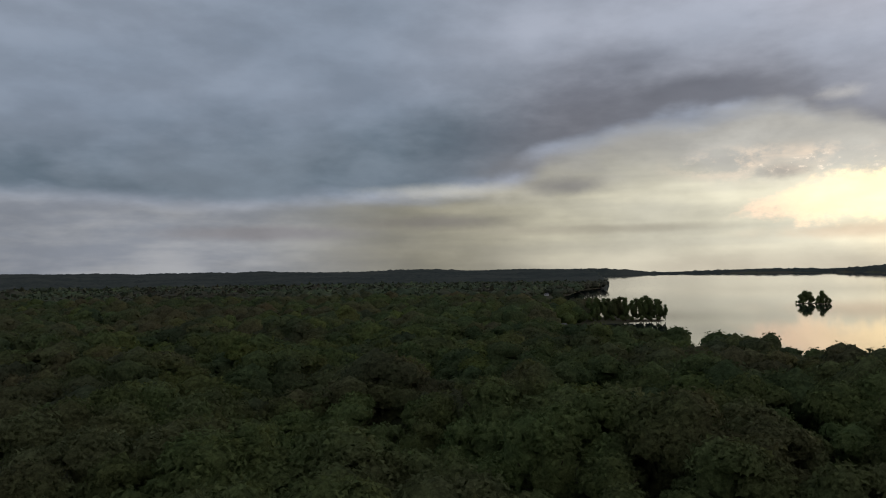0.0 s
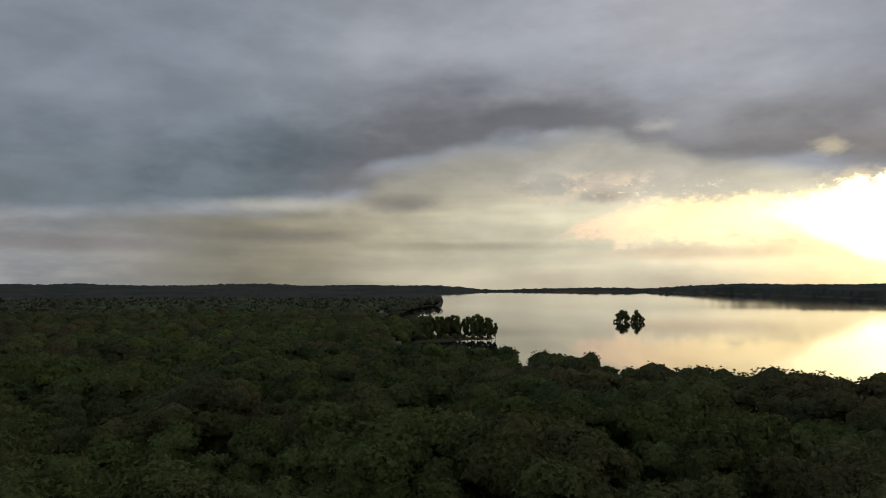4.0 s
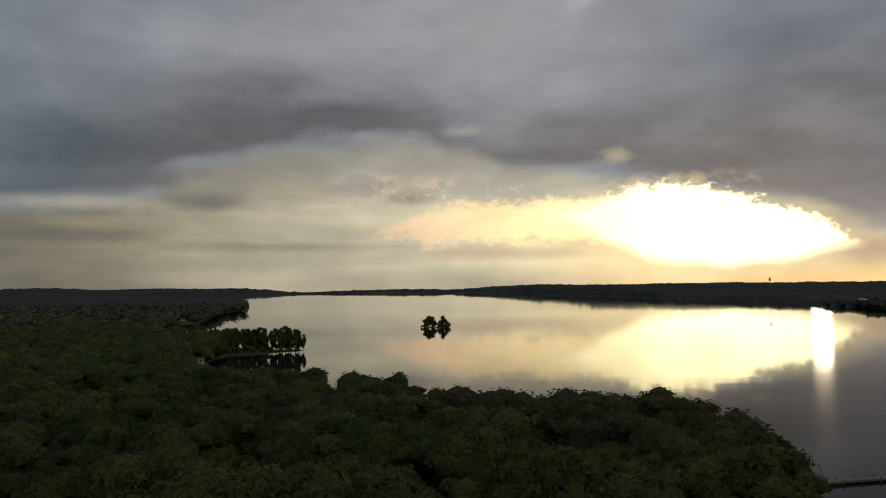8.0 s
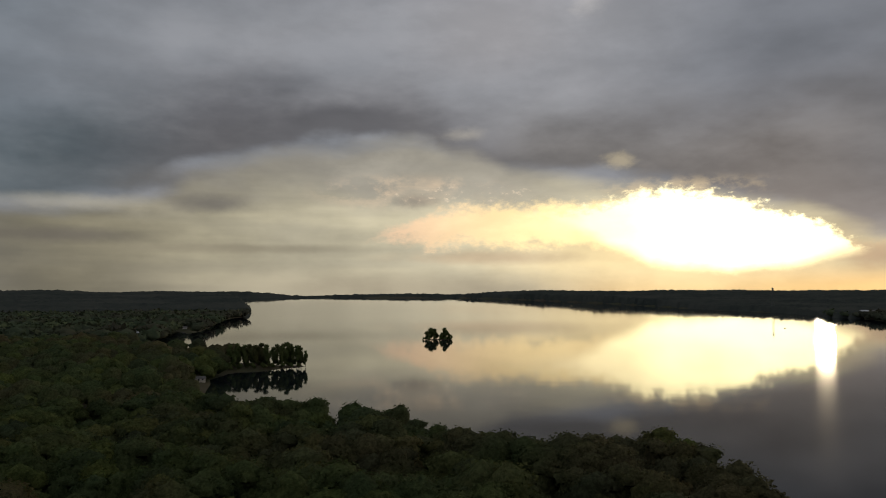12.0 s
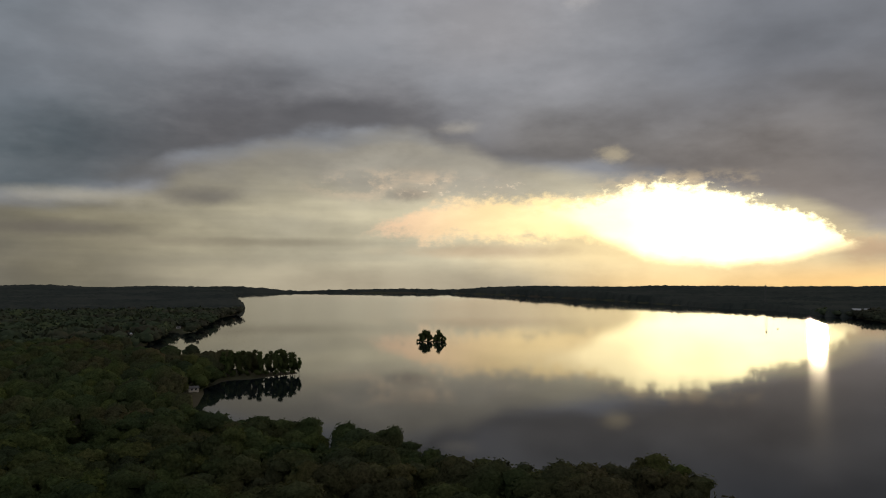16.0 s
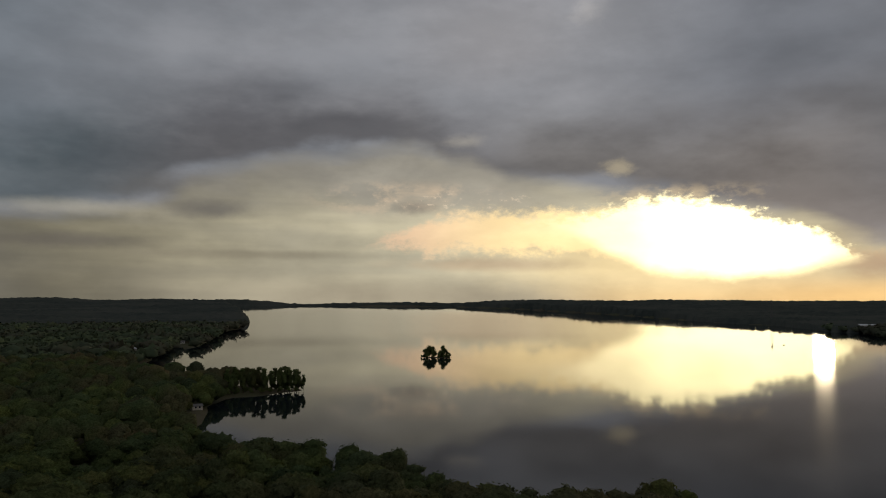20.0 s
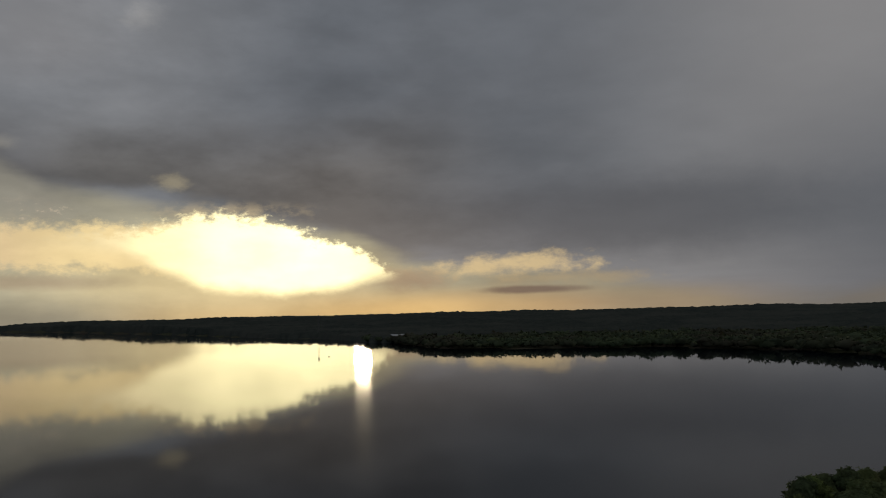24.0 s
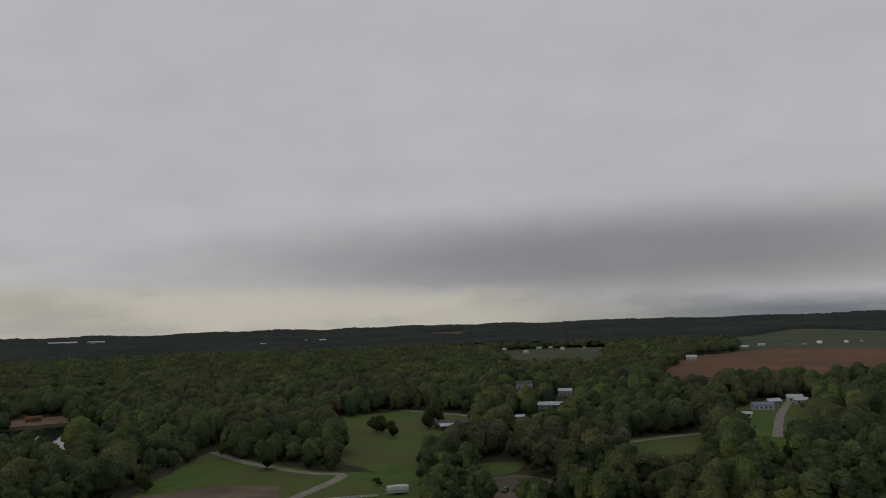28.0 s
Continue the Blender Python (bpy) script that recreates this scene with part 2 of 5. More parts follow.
    white = n.mix(n.smooth(az, 84.0, 101.0), (1.0, 0.80, 0.48), (1.0, 0.89, 0.52))
    scaled = n.add("ShaderNodeVectorMath", i0=white)
    scaled.operation = "SCALE"
    n.put(scaled, "Scale", light)
    col = n.mix(gap, col, scaled.outputs[0])
    billow = n.noise(round_way, 9.0, 5.0, 0.55)
    shade = n.add("ShaderNodeVectorMath", i0=col)
    shade.operation = "SCALE"
    strength = m("MULTIPLY_ADD", even, -0.16, 0.20)
    n.put(shade, "Scale", m("ADD", m("MULTIPLY", m("SUBTRACT", n.smooth(billow, 0.3, 0.7), 0.5), strength), 1.0))
    col = shade.outputs[0]
    sky = n.t.nodes.new("ShaderNodeTexSky")
    sky.sky_type, sky.sun_disc = "NISHITA", False
    sky.sun_elevation, sky.sun_rotation = radians(SUN_EL), radians(SUN_AZ)
    clear = n.add("ShaderNodeBackground", Color=sky.outputs[0], Strength=0.05)
    cloud = n.add("ShaderNodeBackground", Color=col, Strength=1.0)
    both = n.add("ShaderNodeMixShader", i0=0.975, i1=clear.outputs[0], i2=cloud.outputs[0])
    out = n.t.nodes.new("ShaderNodeOutputWorld")
    n.t.links.new(both.outputs[0], out.inputs[0])


make_sky()
a, e = radians(SUN_AZ), radians(SUN_EL)
to_sun = Vector((math.sin(a) * math.cos(e), math.cos(a) * math.cos(e), math.sin(e)))
sun = new("sun", bpy.data.lights.new("sun", "SUN"))
sun.data.energy, sun.data.angle, sun.data.color = 0.42, radians(1.2), (1.0, 0.82, 0.55)
sun.matrix_world = look((0, 0, 0), -to_sun)

# ---- materials ----


def material(name, base, second=None, scale=1.0, rough=0.8, bump=0.0, bump_scale=None, metal=0.0, spec=0.12,
             random_obj=0.0, island=0.0, species=0.0, third=None, big=0.0, coords="Object", emit=None, thin=0.0, mottle=0.0):
    """Two or three colours mixed by noise at two sizes, with fine relief."""
    mat = bpy.data.materials.new(name)
    mat.use_nodes = True
    n = Nodes(mat.node_tree)
    bsdf = mat.node_tree.nodes["Principled BSDF"]
    where = n.add("ShaderNodeTexCoord").outputs[coords]
    if coords == "Object":
        where = n.add("ShaderNodeNewGeometry").outputs["Position"]
    col = (*base, 1.0)
    if second:
        f = n.smooth(n.noise(where, scale, 4.0, 0.6), 0.35, 0.65)
        col = n.mix(f, base, second)
    if third:
        f = n.smooth(n.noise(where, big or scale * 0.12, 3.0, 0.5), 0.38, 0.66)
        col = n.mix(f, col, third)
    if species:
        v = n.add("ShaderNodeAttribute")
        v.attribute_name = "species"
        v = v.outputs["Fac"]
        col = n.add("ShaderNodeHueSaturation", Color=col, Hue=n.math("MULTIPLY_ADD", v, -0.05, 0.525), Saturation=n.math("MULTIPLY_ADD", v, 0.3, 0.8),
                    Value=n.math("MULTIPLY_ADD", v, species, 1.0 - species / 2)).outputs[0]
    # leaf tone variation plus shade of gaps between leaf clumps, put into the colour
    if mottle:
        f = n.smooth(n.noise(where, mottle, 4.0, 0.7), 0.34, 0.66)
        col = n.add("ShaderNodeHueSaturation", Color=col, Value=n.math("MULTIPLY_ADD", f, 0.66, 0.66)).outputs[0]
    if random_obj or island:
        v = n.add("ShaderNodeObjectInfo").outputs["Random"] if random_obj else n.add("ShaderNodeNewGeometry").outputs["Random Per Island"]
        amount = random_obj or island
        hsv = n.add("ShaderNodeHueSaturation", Color=col, Hue=n.math("MULTIPLY_ADD", v, amount * 0.08, 0.5 - amount * 0.04),
                    Saturation=1.0, Value=n.math("MULTIPLY_ADD", v, amount, 1.0 - amount / 2))
        col = hsv.outputs[0]
    n.put(bsdf, "Base_Color", col)
    bsdf.inputs["Roughness"].default_value, bsdf.inputs["Metallic"].default_value = rough, metal
    bsdf.inputs["Specular IOR Level"].default_value = spec
    if thin:
        glow = n.add("ShaderNodeBsdfTranslucent", Color=col)
        both = n.add("ShaderNodeMixShader", i0=thin, i1=bsdf.outputs[0], i2=glow.outputs[0])
        mat.node_tree.links.new(both.outputs[0], mat.node_tree.nodes["Material Output"].inputs[0])
    if bump:
        b = n.add("ShaderNodeBump", Strength=bump, Distance=0.35 if mottle else 0.1, Height=n.noise(where, bump_scale or scale * 4, 4.0, 0.6))
        n.put(bsdf, "Normal", b.outputs[0])
    if emit:
        n.put(bsdf, "Emission_Color", (*emit, 1.0))
        bsdf.inputs["Emission Strength"].default_value = 1.0
    return mat


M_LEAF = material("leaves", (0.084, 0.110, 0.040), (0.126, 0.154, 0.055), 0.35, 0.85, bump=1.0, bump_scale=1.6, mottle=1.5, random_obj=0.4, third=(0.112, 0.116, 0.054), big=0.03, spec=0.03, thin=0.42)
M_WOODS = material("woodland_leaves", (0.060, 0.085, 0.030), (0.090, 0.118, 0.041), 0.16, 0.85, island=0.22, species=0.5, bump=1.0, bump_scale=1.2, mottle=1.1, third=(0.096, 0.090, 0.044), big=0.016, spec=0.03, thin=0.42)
# olive hue is the trees' own; brightness above M_WOODS paints in frontal light
M_OLIVE_LIT = material("lit_olive_leaves", (0.106, 0.148, 0.057), (0.150, 0.192, 0.074), 0.12, 0.85, island=0.25, species=0.55, bump=1.0, bump_scale=1.2, mottle=1.0, third=(0.144, 0.144, 0.076), big=0.010, spec=0.03, thin=0.42)
M_BARK = material("bark", (0.10, 0.075, 0.055), (0.055, 0.042, 0.032), 3.0, 0.9, 0.5)
# distance haze put into the colour: greyer and bluer than the leaves nearby
M_FAR = material("hazed_far_woods", (0.042, 0.050, 0.046), (0.057, 0.065, 0.057), 0.03, 0.9, 0.3, 0.12, third=(0.068, 0.073, 0.064), big=0.004, spec=0.0)
# woodland leaves with the blue of distance haze mixed into their colour
M_DISTANT = material("hazed_woodland_leaves", (0.064, 0.088, 0.051), (0.090, 0.118, 0.064), 0.05, 0.9, island=0.2, species=0.5, third=(0.078, 0.076, 0.054), big=0.006, spec=0.02, thin=0.2)
M_RUST = material("copper_leaves", (0.085, 0.038, 0.026), (0.12, 0.055, 0.034), 0.25, 0.85, spec=0.06)
M_GROUND = material("woodland_ground", (0.040, 0.042, 0.020), (0.060, 0.064, 0.030), 0.12, 0.95, 0.3, 1.5, third=(0.060, 0.048, 0.032), big=0.01)
M_GRASS = material("mown_grass", (0.060, 0.102, 0.019), (0.080, 0.122, 0.026), 0.15, 0.95, 0.4, 3.0, third=(0.098, 0.100, 0.042), big=0.02)
M_FIELD = material("field_grass_blades", (0.078, 0.124, 0.024), (0.100, 0.150, 0.032), 0.08, 0.95, 0.4, 3.0, third=(0.116, 0.122, 0.040), big=0.016)
M_PASTURE = material("pasture_grass", (0.060, 0.082, 0.034), (0.080, 0.098, 0.046), 0.02, 0.95, 0.4, 1.0, third=(0.095, 0.092, 0.056), big=0.006)
M_GRAVEL = material("gravel", (0.215, 0.162, 0.112), (0.158, 0.119, 0.082), 0.16, 0.95, 0.4, 4.0, third=(0.124, 0.096, 0.066), big=0.045)
M_DRY = material("dry_grass", (0.115, 0.105, 0.058), (0.085, 0.085, 0.045), 0.12, 0.95, 0.4, 2.0, third=(0.075, 0.085, 0.038), big=0.02)
M_PATH = material("pale_path", (0.32, 0.28, 0.225), (0.25, 0.22, 0.175), 0.4, 0.95, 0.3, 4.0)
M_SOIL = material("ploughed_soil", (0.185, 0.085, 0.045), (0.225, 0.11, 0.06), 0.03, 0.95, 0.5, 0.4, third=(0.15, 0.085, 0.05), big=0.008)
M_REED = material("reed_blades", (0.165, 0.180, 0.085), (0.120, 0.140, 0.060), 0.05, 0.95, 0.4, 2.0, third=(0.200, 0.195, 0.110), big=0.02)
M_SAND = material("sand", (0.27, 0.175, 0.115), (0.20, 0.130, 0.085), 0.08, 0.95, 0.2, 1.0)


def water_material():
    mat = bpy.data.materials.new("lake_water")
    mat.use_nodes = True
    n = Nodes(mat.node_tree)
    bsdf = mat.node_tree.nodes["Principled BSDF"]
    pos = n.add("ShaderNodeNewGeometry").outputs["Position"]
    n.put(bsdf, "Base_Color", (0.006, 0.010, 0.014, 1))
    bsdf.inputs["Roughness"].default_value, bsdf.inputs["IOR"].default_value = 0.036, 1.22
    bsdf.inputs["Specular IOR Level"].default_value = 0.3
    swell = n.noise(pos, 0.05, 3.0, 0.5)
    calm = n.smooth(n.noise(pos, 0.004, 3.0, 0.5), 0.45, 0.65)
    b = n.add("ShaderNodeBump", Strength=n.math("MULTIPLY_ADD", calm, 0.012, 0.008), Distance=1.0, Height=swell)
    n.put(bsdf, "Normal", b.outputs[0])
    return mat


M_WATER = water_material()

# ---- plan helpers ----


def at(az, d):
    return d * math.sin(radians(az)), d * math.cos(radians(az))


def outline(points):
    return np.array([at(*p) for p in points])


def inside(poly, x, y):
    hit = np.zeros(x.shape, bool)
    for (x1, y1), (x2, y2) in zip(poly, np.roll(poly, -1, 0)):
        if y1 != y2:
            hit ^= ((y1 > y) != (y2 > y)) & (x < (x2 - x1) * (y - y1) / (y2 - y1) + x1)
    return hit


def shore_distance(poly, x, y):
    best = np.full(x.shape, 1e9)
    for (x1, y1), (x2, y2) in zip(poly, np.roll(poly, -1, 0)):
        dx, dy = x2 - x1, y2 - y1
        t = np.clip(((x - x1) * dx + (y - y1) * dy) / (dx * dx + dy * dy), 0, 1)
        best = np.minimum(best, np.hypot(x - x1 - t * dx, y - y1 - t * dy))
    return best


def ragged(poly, step, amount, seed):
    """The outline with its long sides broken up, so that no shore or verge is straight."""
    rng, out = np.random.default_rng(seed), []
    for p, q in zip(poly, np.roll(poly, -1, 0)):
        k = max(1, int(np.hypot(*(q - p)) / step))
        for i in range(k):
            out.append(p + (q - p) * i / k + (rng.normal(0, amount, 2) if i else 0))
    return np.array(out)


NEAR_SHORE = [(65.5, 441), (64.6, 410), (65.3, 372), (66.5, 352), (68.7, 332), (71.1, 320), (73.5, 315), (76.7, 303), (79.2, 293),
              (80.8, 282), (82.0, 262), (83.0, 246), (85.3, 250), (88.3, 254), (91.0, 250), (93.9, 248), (96.1, 262), (99.0, 265),
              (100.3, 245), (101.5, 220), (102.6, 192), (103.6, 196), (105.0, 178), (106.4, 171), (108.1, 166), (109.4, 150),
              (110.6, 105), (114.0, 80), (122.0, 70), (128.0, 100), (132.0, 150), (135.5, 205), (137.5, 241), (139.2, 276), (142.0, 290), (145.0, 302), (147.9, 329)]
PARK_SHORE = [(148.6, 425), (153.2, 462), (157.8, 470), (160.5, 483), (162.4, 466), (166.6, 436), (169.2, 432), (170.9, 420), (173.8, 413),
              (177.3, 408), (179.3, 414), (181.0, 441), (181.2, 458), (185.2, 466), (187.6, 463), (191.2, 500), (192.8, 492), (195.0, 490)]
DAM_SHORE = [(195.0, 600), (192.7, 626), (191.1, 632), (187.5, 600), (185.2, 600), (181.1, 640), (178.6, 640), (177.6, 578), (176.4, 572),
             (175.2, 581), (173.7, 602), (172.9, 645), (172.5, 700), (171.3, 752), (170.2, 880), (169.8, 1070), (168.0, 1180), (164.0, 1228), (160.0, 1232), (156.8, 1258)]
FAR_SHORE = [(153.2, 1300), (150.8, 1210), (148.5, 1040), (146.2, 1005), (142.5, 1072), (140.3, 1165), (135.1, 1241), (132.0, 1280), (129.1, 1340),
             (126.6, 1300), (121.6, 1350), (117.8, 1363), (113.4, 1415), (111.7, 1560), (110.0, 1770), (108.5, 1800), (106.2, 2050), (104.9, 2150),
             (102.0, 2250), (98.2, 2600), (94.8, 3000), (91.0, 3400), (87.1, 4000), (83.0, 4560), (75.0, 4760), (66.9, 4760)]
CAPE_SHORE = [(67.3, 3800), (68.0, 3100), (68.4, 2600), (68.7, 2083), (68.3, 1771), (67.0, 1596), (66.1, 1321), (65.5, 1131), (64.8, 1063),
              (63.4, 1105), (62.9, 1050), (62.2, 872), (61.0, 800), (60.9, 730), (61.6, 668), (62.8, 632), (65.0, 622), (67.0, 617),
              (69.5, 609), (71.5, 592), (72.6, 574), (72.3, 559), (70.8, 552), (68.5, 545), (66.8, 522), (65.6, 492), (66.1, 474), (65.9, 456)]
NEAR_SHORE = [(a_, d_ * float(np.interp(a_, [66, 70, 73.5, 77, 81, 84], [0.915, 0.92, 0.915, 0.93, 0.925, 0.915]))) if a_ < 110 and k_ > 1 and d_ > 140 else (a_, d_) for k_, (a_, d_) in enumerate(NEAR_SHORE)]
LAKE = ragged(np.array([at(*p) for p in NEAR_SHORE + PARK_SHORE + DAM_SHORE + FAR_SHORE + CAPE_SHORE]), 14.0, 1.6, 3)
LAND = 1.0

# open ground without trees
PARK = outline([(148.9, 300), (149.6, 345), (151.2, 388), (154.2, 416), (158.5, 452), (160.5, 474), (162.5, 440), (166.0, 416), (170.0, 408),
                (176.0, 402), (180.5, 412), (182.6, 412), (183.2, 350), (185.2, 285), (184.0, 262), (150.0, 262)])
MEADOW = outline([(196.0, 330), (197.5, 362), (201.2, 436), (204.2, 398), (208.0, 362), (211.0, 352), (216.0, 345), (216.0, 262), (187.6, 262), (188.6, 312)])
FIELD = outline([(208.9, 556), (215.0, 590), (218.0, 560), (222.3, 525), (222.0, 505), (218.2, 490), (217.2, 380), (214.1, 335), (210.4, 372)])
PLOUGHED = outline([(232.3, 890), (234.7, 1260), (241.2, 1560), (248.0, 1560), (248.0, 900), (242.4, 780), (237.4, 800), (233.5, 700)])
PASTURE = outline([(220.8, 1652), (229.4, 1760), (228.9, 1040), (222.6, 1060)])
UPLAND = outline([(237.4, 2140), (242.4, 2600), (248.0, 2650), (248.0, 1400), (241.2, 1500), (237.7, 1400)])
LAWN = outline([(237.2, 497), (236.9, 560), (239.5, 620), (242.0, 640), (242.0, 590), (241.2, 500), (240.9, 360), (238.4, 400)])
VERGE = outline([(229.8, 428), (235.2, 455), (235.4, 372), (230.0, 350)])
BEACH = outline([(171.6, 800), (172.6, 705), (173.1, 648), (173.9, 610), (175.3, 590), (177.4, 586), (178.2, 625), (179.0, 680), (176.0, 730), (173.0, 790)])
BANK = outline([(188.6, 640), (189.0, 690), (192.2, 700), (192.6, 640)])
CAMP = outline([(219.4, 272), (219.8, 326), (222.5, 334), (225.0, 322), (226.0, 298), (225.2, 272)])
GLADE = outline([(57.2, 282), (57.3, 374), (58.8, 374), (58.7, 282)])
YARDS = [(218.0, 481, 26), (223.2, 743, 26), (226.1, 662, 22), (225.1, 569, 26), (222.7, 508, 16), (231.7, 1440, 40), (234.8, 1150, 20), (239.1, 560, 30),
         (241.2, 611, 24), (186.4, 474, 30), (191.9, 508, 18), (190.4, 664, 26), (173.3, 1350, 24), (176.4, 1290, 40), (170.5, 1096, 24), (135.3, 1500, 30), (139.9, 1480, 40), (155.7, 1400, 40),
         (120.0, 1640, 24), (126.8, 1640, 16), (64.3, 1185, 26), (65.3, 478, 8), (61.3, 1020, 14), (110.5, 1990, 26), (236.8, 1480, 26), (241.7, 1620, 26), (243.1, 1650, 26), (201.0, 440, 12), (196.5, 400, 10)]
CLEARINGS = [outline([(a_ - 28.6 * w_ / d_, d_ * (0.83 if d_ < 1200 else 0.94)), (a_ - 28.6 * w_ / d_, d_ + 14), (a_ + 28.6 * w_ / d_, d_ + 14),
                      (a_ + 28.6 * w_ / d_, d_ * (0.83 if d_ < 1200 else 0.94))])
             for a_, d_, w_ in YARDS]
FALLOW = outline([(216.5, 2950), (216.7, 3300), (219.0, 3350), (219.2, 2980)])
DAM_LAND = outline([(155.6, 1240), (155.8, 1330), (160.5, 1312), (165.0, 1300), (168.5, 1250), (171.2, 1170), (170.2, 1080), (168.2, 1165), (164.0, 1222)])
ARM_VIEW = outline([(178.9, 415), (179.1, 500), (181.3, 600), (181.6, 500), (181.4, 415)])
RIVER_VIEW = outline([(190.9, 415), (190.8, 605), (192.4, 605), (192.5, 415)])
BROOK_VIEW = outline([(184.7, 345), (184.7, 520), (187.5, 500), (187.5, 345)])
CORNER = outline([(219.6, 372), (223.0, 375), (222.4, 330), (219.6, 326)])
CLEARINGS += [p_ * f_ for p_ in (LAWN, VERGE, CORNER) for f_ in (0.92, 0.85)]
CLEARINGS += [p_ * f_ for p_ in (PASTURE, PLOUGHED) for f_ in (0.95,)]
PATH_VIEW = outline([(182.8, 255), (182.7, 402), (184.5, 402), (185.9, 255)])
REEDS = outline([(179.2, 650), (179.3, 790), (184.7, 780), (184.7, 655)])
POINT = outline([(66.9, 538), (66.9, 592), (70.0, 606), (73.4, 590), (73.4, 538)])
CLEARINGS += [POINT, PATH_VIEW, REEDS, DAM_LAND, ARM_VIEW, RIVER_VIEW, BROOK_VIEW, CORNER]
CLEARINGS += [PARK, MEADOW, FIELD, PLOUGHED, PASTURE, UPLAND, LAWN, VERGE, BEACH, BANK, CAMP, GLADE]


def open_water(x, y):
    """Less high land beyond the long arm of the lake, and to the south-west."""
    a_ = np.degrees(np.arctan2(x, y))
    t = np.clip((a_ % 360 - 150) / 45, 0, 1)
    return 1 - 0.7 * np.exp(-((a_ - 77) / 9) ** 4) - 0.5 * t * t * (3 - 2 * t)


def swell(r):
    """The whole country, water and all, lies a little higher far off."""
    t = np.clip((r - 1600) / 3100, 0, 1)
    return 20 * t * t * (3 - 2 * t)


def rise(r):
    """The land climbs slowly towards the horizon."""
    t = np.clip((r - 1900) / 2700, 0, 1)
    return 26 * t * t * (3 - 2 * t)


def lumps(x, y, size, seed):
    """Cheap smooth noise of about one, from a few turned waves."""
    rng, s = np.random.default_rng(seed), 0
    for k in range(6):
        a, f, p = rng.uniform(0, 6.28), rng.uniform(0.7, 1.6) / size, rng.uniform(0, 6.28)
        s = s + np.sin((x * math.cos(a) + y * math.sin(a)) * f * 6.28 + p)
    return s / 2.4


def link(name, verts, tris, mat):
    me = bpy.data.meshes.new(name)
    me.from_pydata(verts, [], tris)
    me.polygons.foreach_set("use_smooth", np.ones(len(tris), bool))
    me.materials.append(mat)
    me.update()
    return new(name, me)


def polar(azimuths, radii):
    a, r = np.meshgrid(np.radians(azimuths), radii)
    x, y = r * np.sin(a), r * np.cos(a)
    n, m = x.shape
    i = np.arange(n * m).reshape(n, m)
    q = np.stack([i[:-1, :-1], i[1:, :-1], i[1:, 1:], i[:-1, 1:]], -1).reshape(-1, 4)
    return x, y, r, q


def build_ground():
    az = np.concatenate([np.arange(-112, 24, 4.0), np.arange(24, 60, 0.6), np.arange(60, 200, 0.45), np.arange(200, 248.1, 0.6)])
    x, y, r, q = polar(az, np.concatenate([[0.01], np.geomspace(4, 4950, 150)]))
    wet = inside(LAKE, x, y)
    near = shore_distance(LAKE, x, y)
    up = LAND + swell(r) + rise(r) * open_water(x, y) + np.where(r > 1500, lumps(x, y, 700, 5) * 5 * np.clip((r - 1500) / 1500, 0, 1), 0)
    z = np.where(wet, swell(r) + np.maximum(-2.5, -near * 0.3), np.minimum(up, swell(r) - 0.1 + near * 0.35))
    ob = link("ground", np.stack([x, y, z], -1).reshape(-1, 3), q, M_GROUND)
    tagged(ob, "dark wooded ground sloping gently to the lake shore", "ground", kind="structure")
    x, y, r, q = polar(np.arange(-112, 249, 6.0), np.concatenate([[0.01], np.geomspace(4, 4900, 110)]))
    ob = link("water", np.stack([x, y, swell(r)], -1).reshape(-1, 3), q, M_WATER)
    tagged(ob, "calm lake water mirroring the evening clouds", "lake", kind="structure")


build_ground()


def rounded(points, k=5):
    """The outline as a smooth closed curve."""
    p = np.array([at(*q) for q in points])
    f = np.arange(k)[:, None] / k
    out = []
    for i in range(len(p)):
        p0, p1, p2, p3 = p[i - 1], p[i], p[(i + 1) % len(p)], p[(i + 2) % len(p)]
        out.append(0.5 * (2 * p1 + (p2 - p0) * f + (2 * p0 - 5 * p1 + 4 * p2 - p3) * f ** 2 + (3 * p1 - p0 - 3 * p2 + p3) * f ** 3))
    return np.concatenate(out)


def sheet(name, poly, z, mat, label, category, step=9.0, amount=0.8, seed=1):
    """Flat ground cover with an uneven edge."""
    bm = bmesh.new()
    vs = [bm.verts.new((px, py, z)) for px, py in ragged(poly, step, amount, seed)]
    bm.faces.new(vs)
    bmesh.ops.triangulate(bm, faces=bm.faces[:])
    bm.normal_update()
    bm.faces.ensure_lookup_table()
    if bm.faces[0].normal.z < 0:
        bmesh.ops.reverse_faces(bm, faces=bm.faces[:])
    me = bpy.data.meshes.new(name)
    bm.to_mesh(me)
    me.materials.append(mat)
    return tagged(new(name, me), label, category, kind="structure")


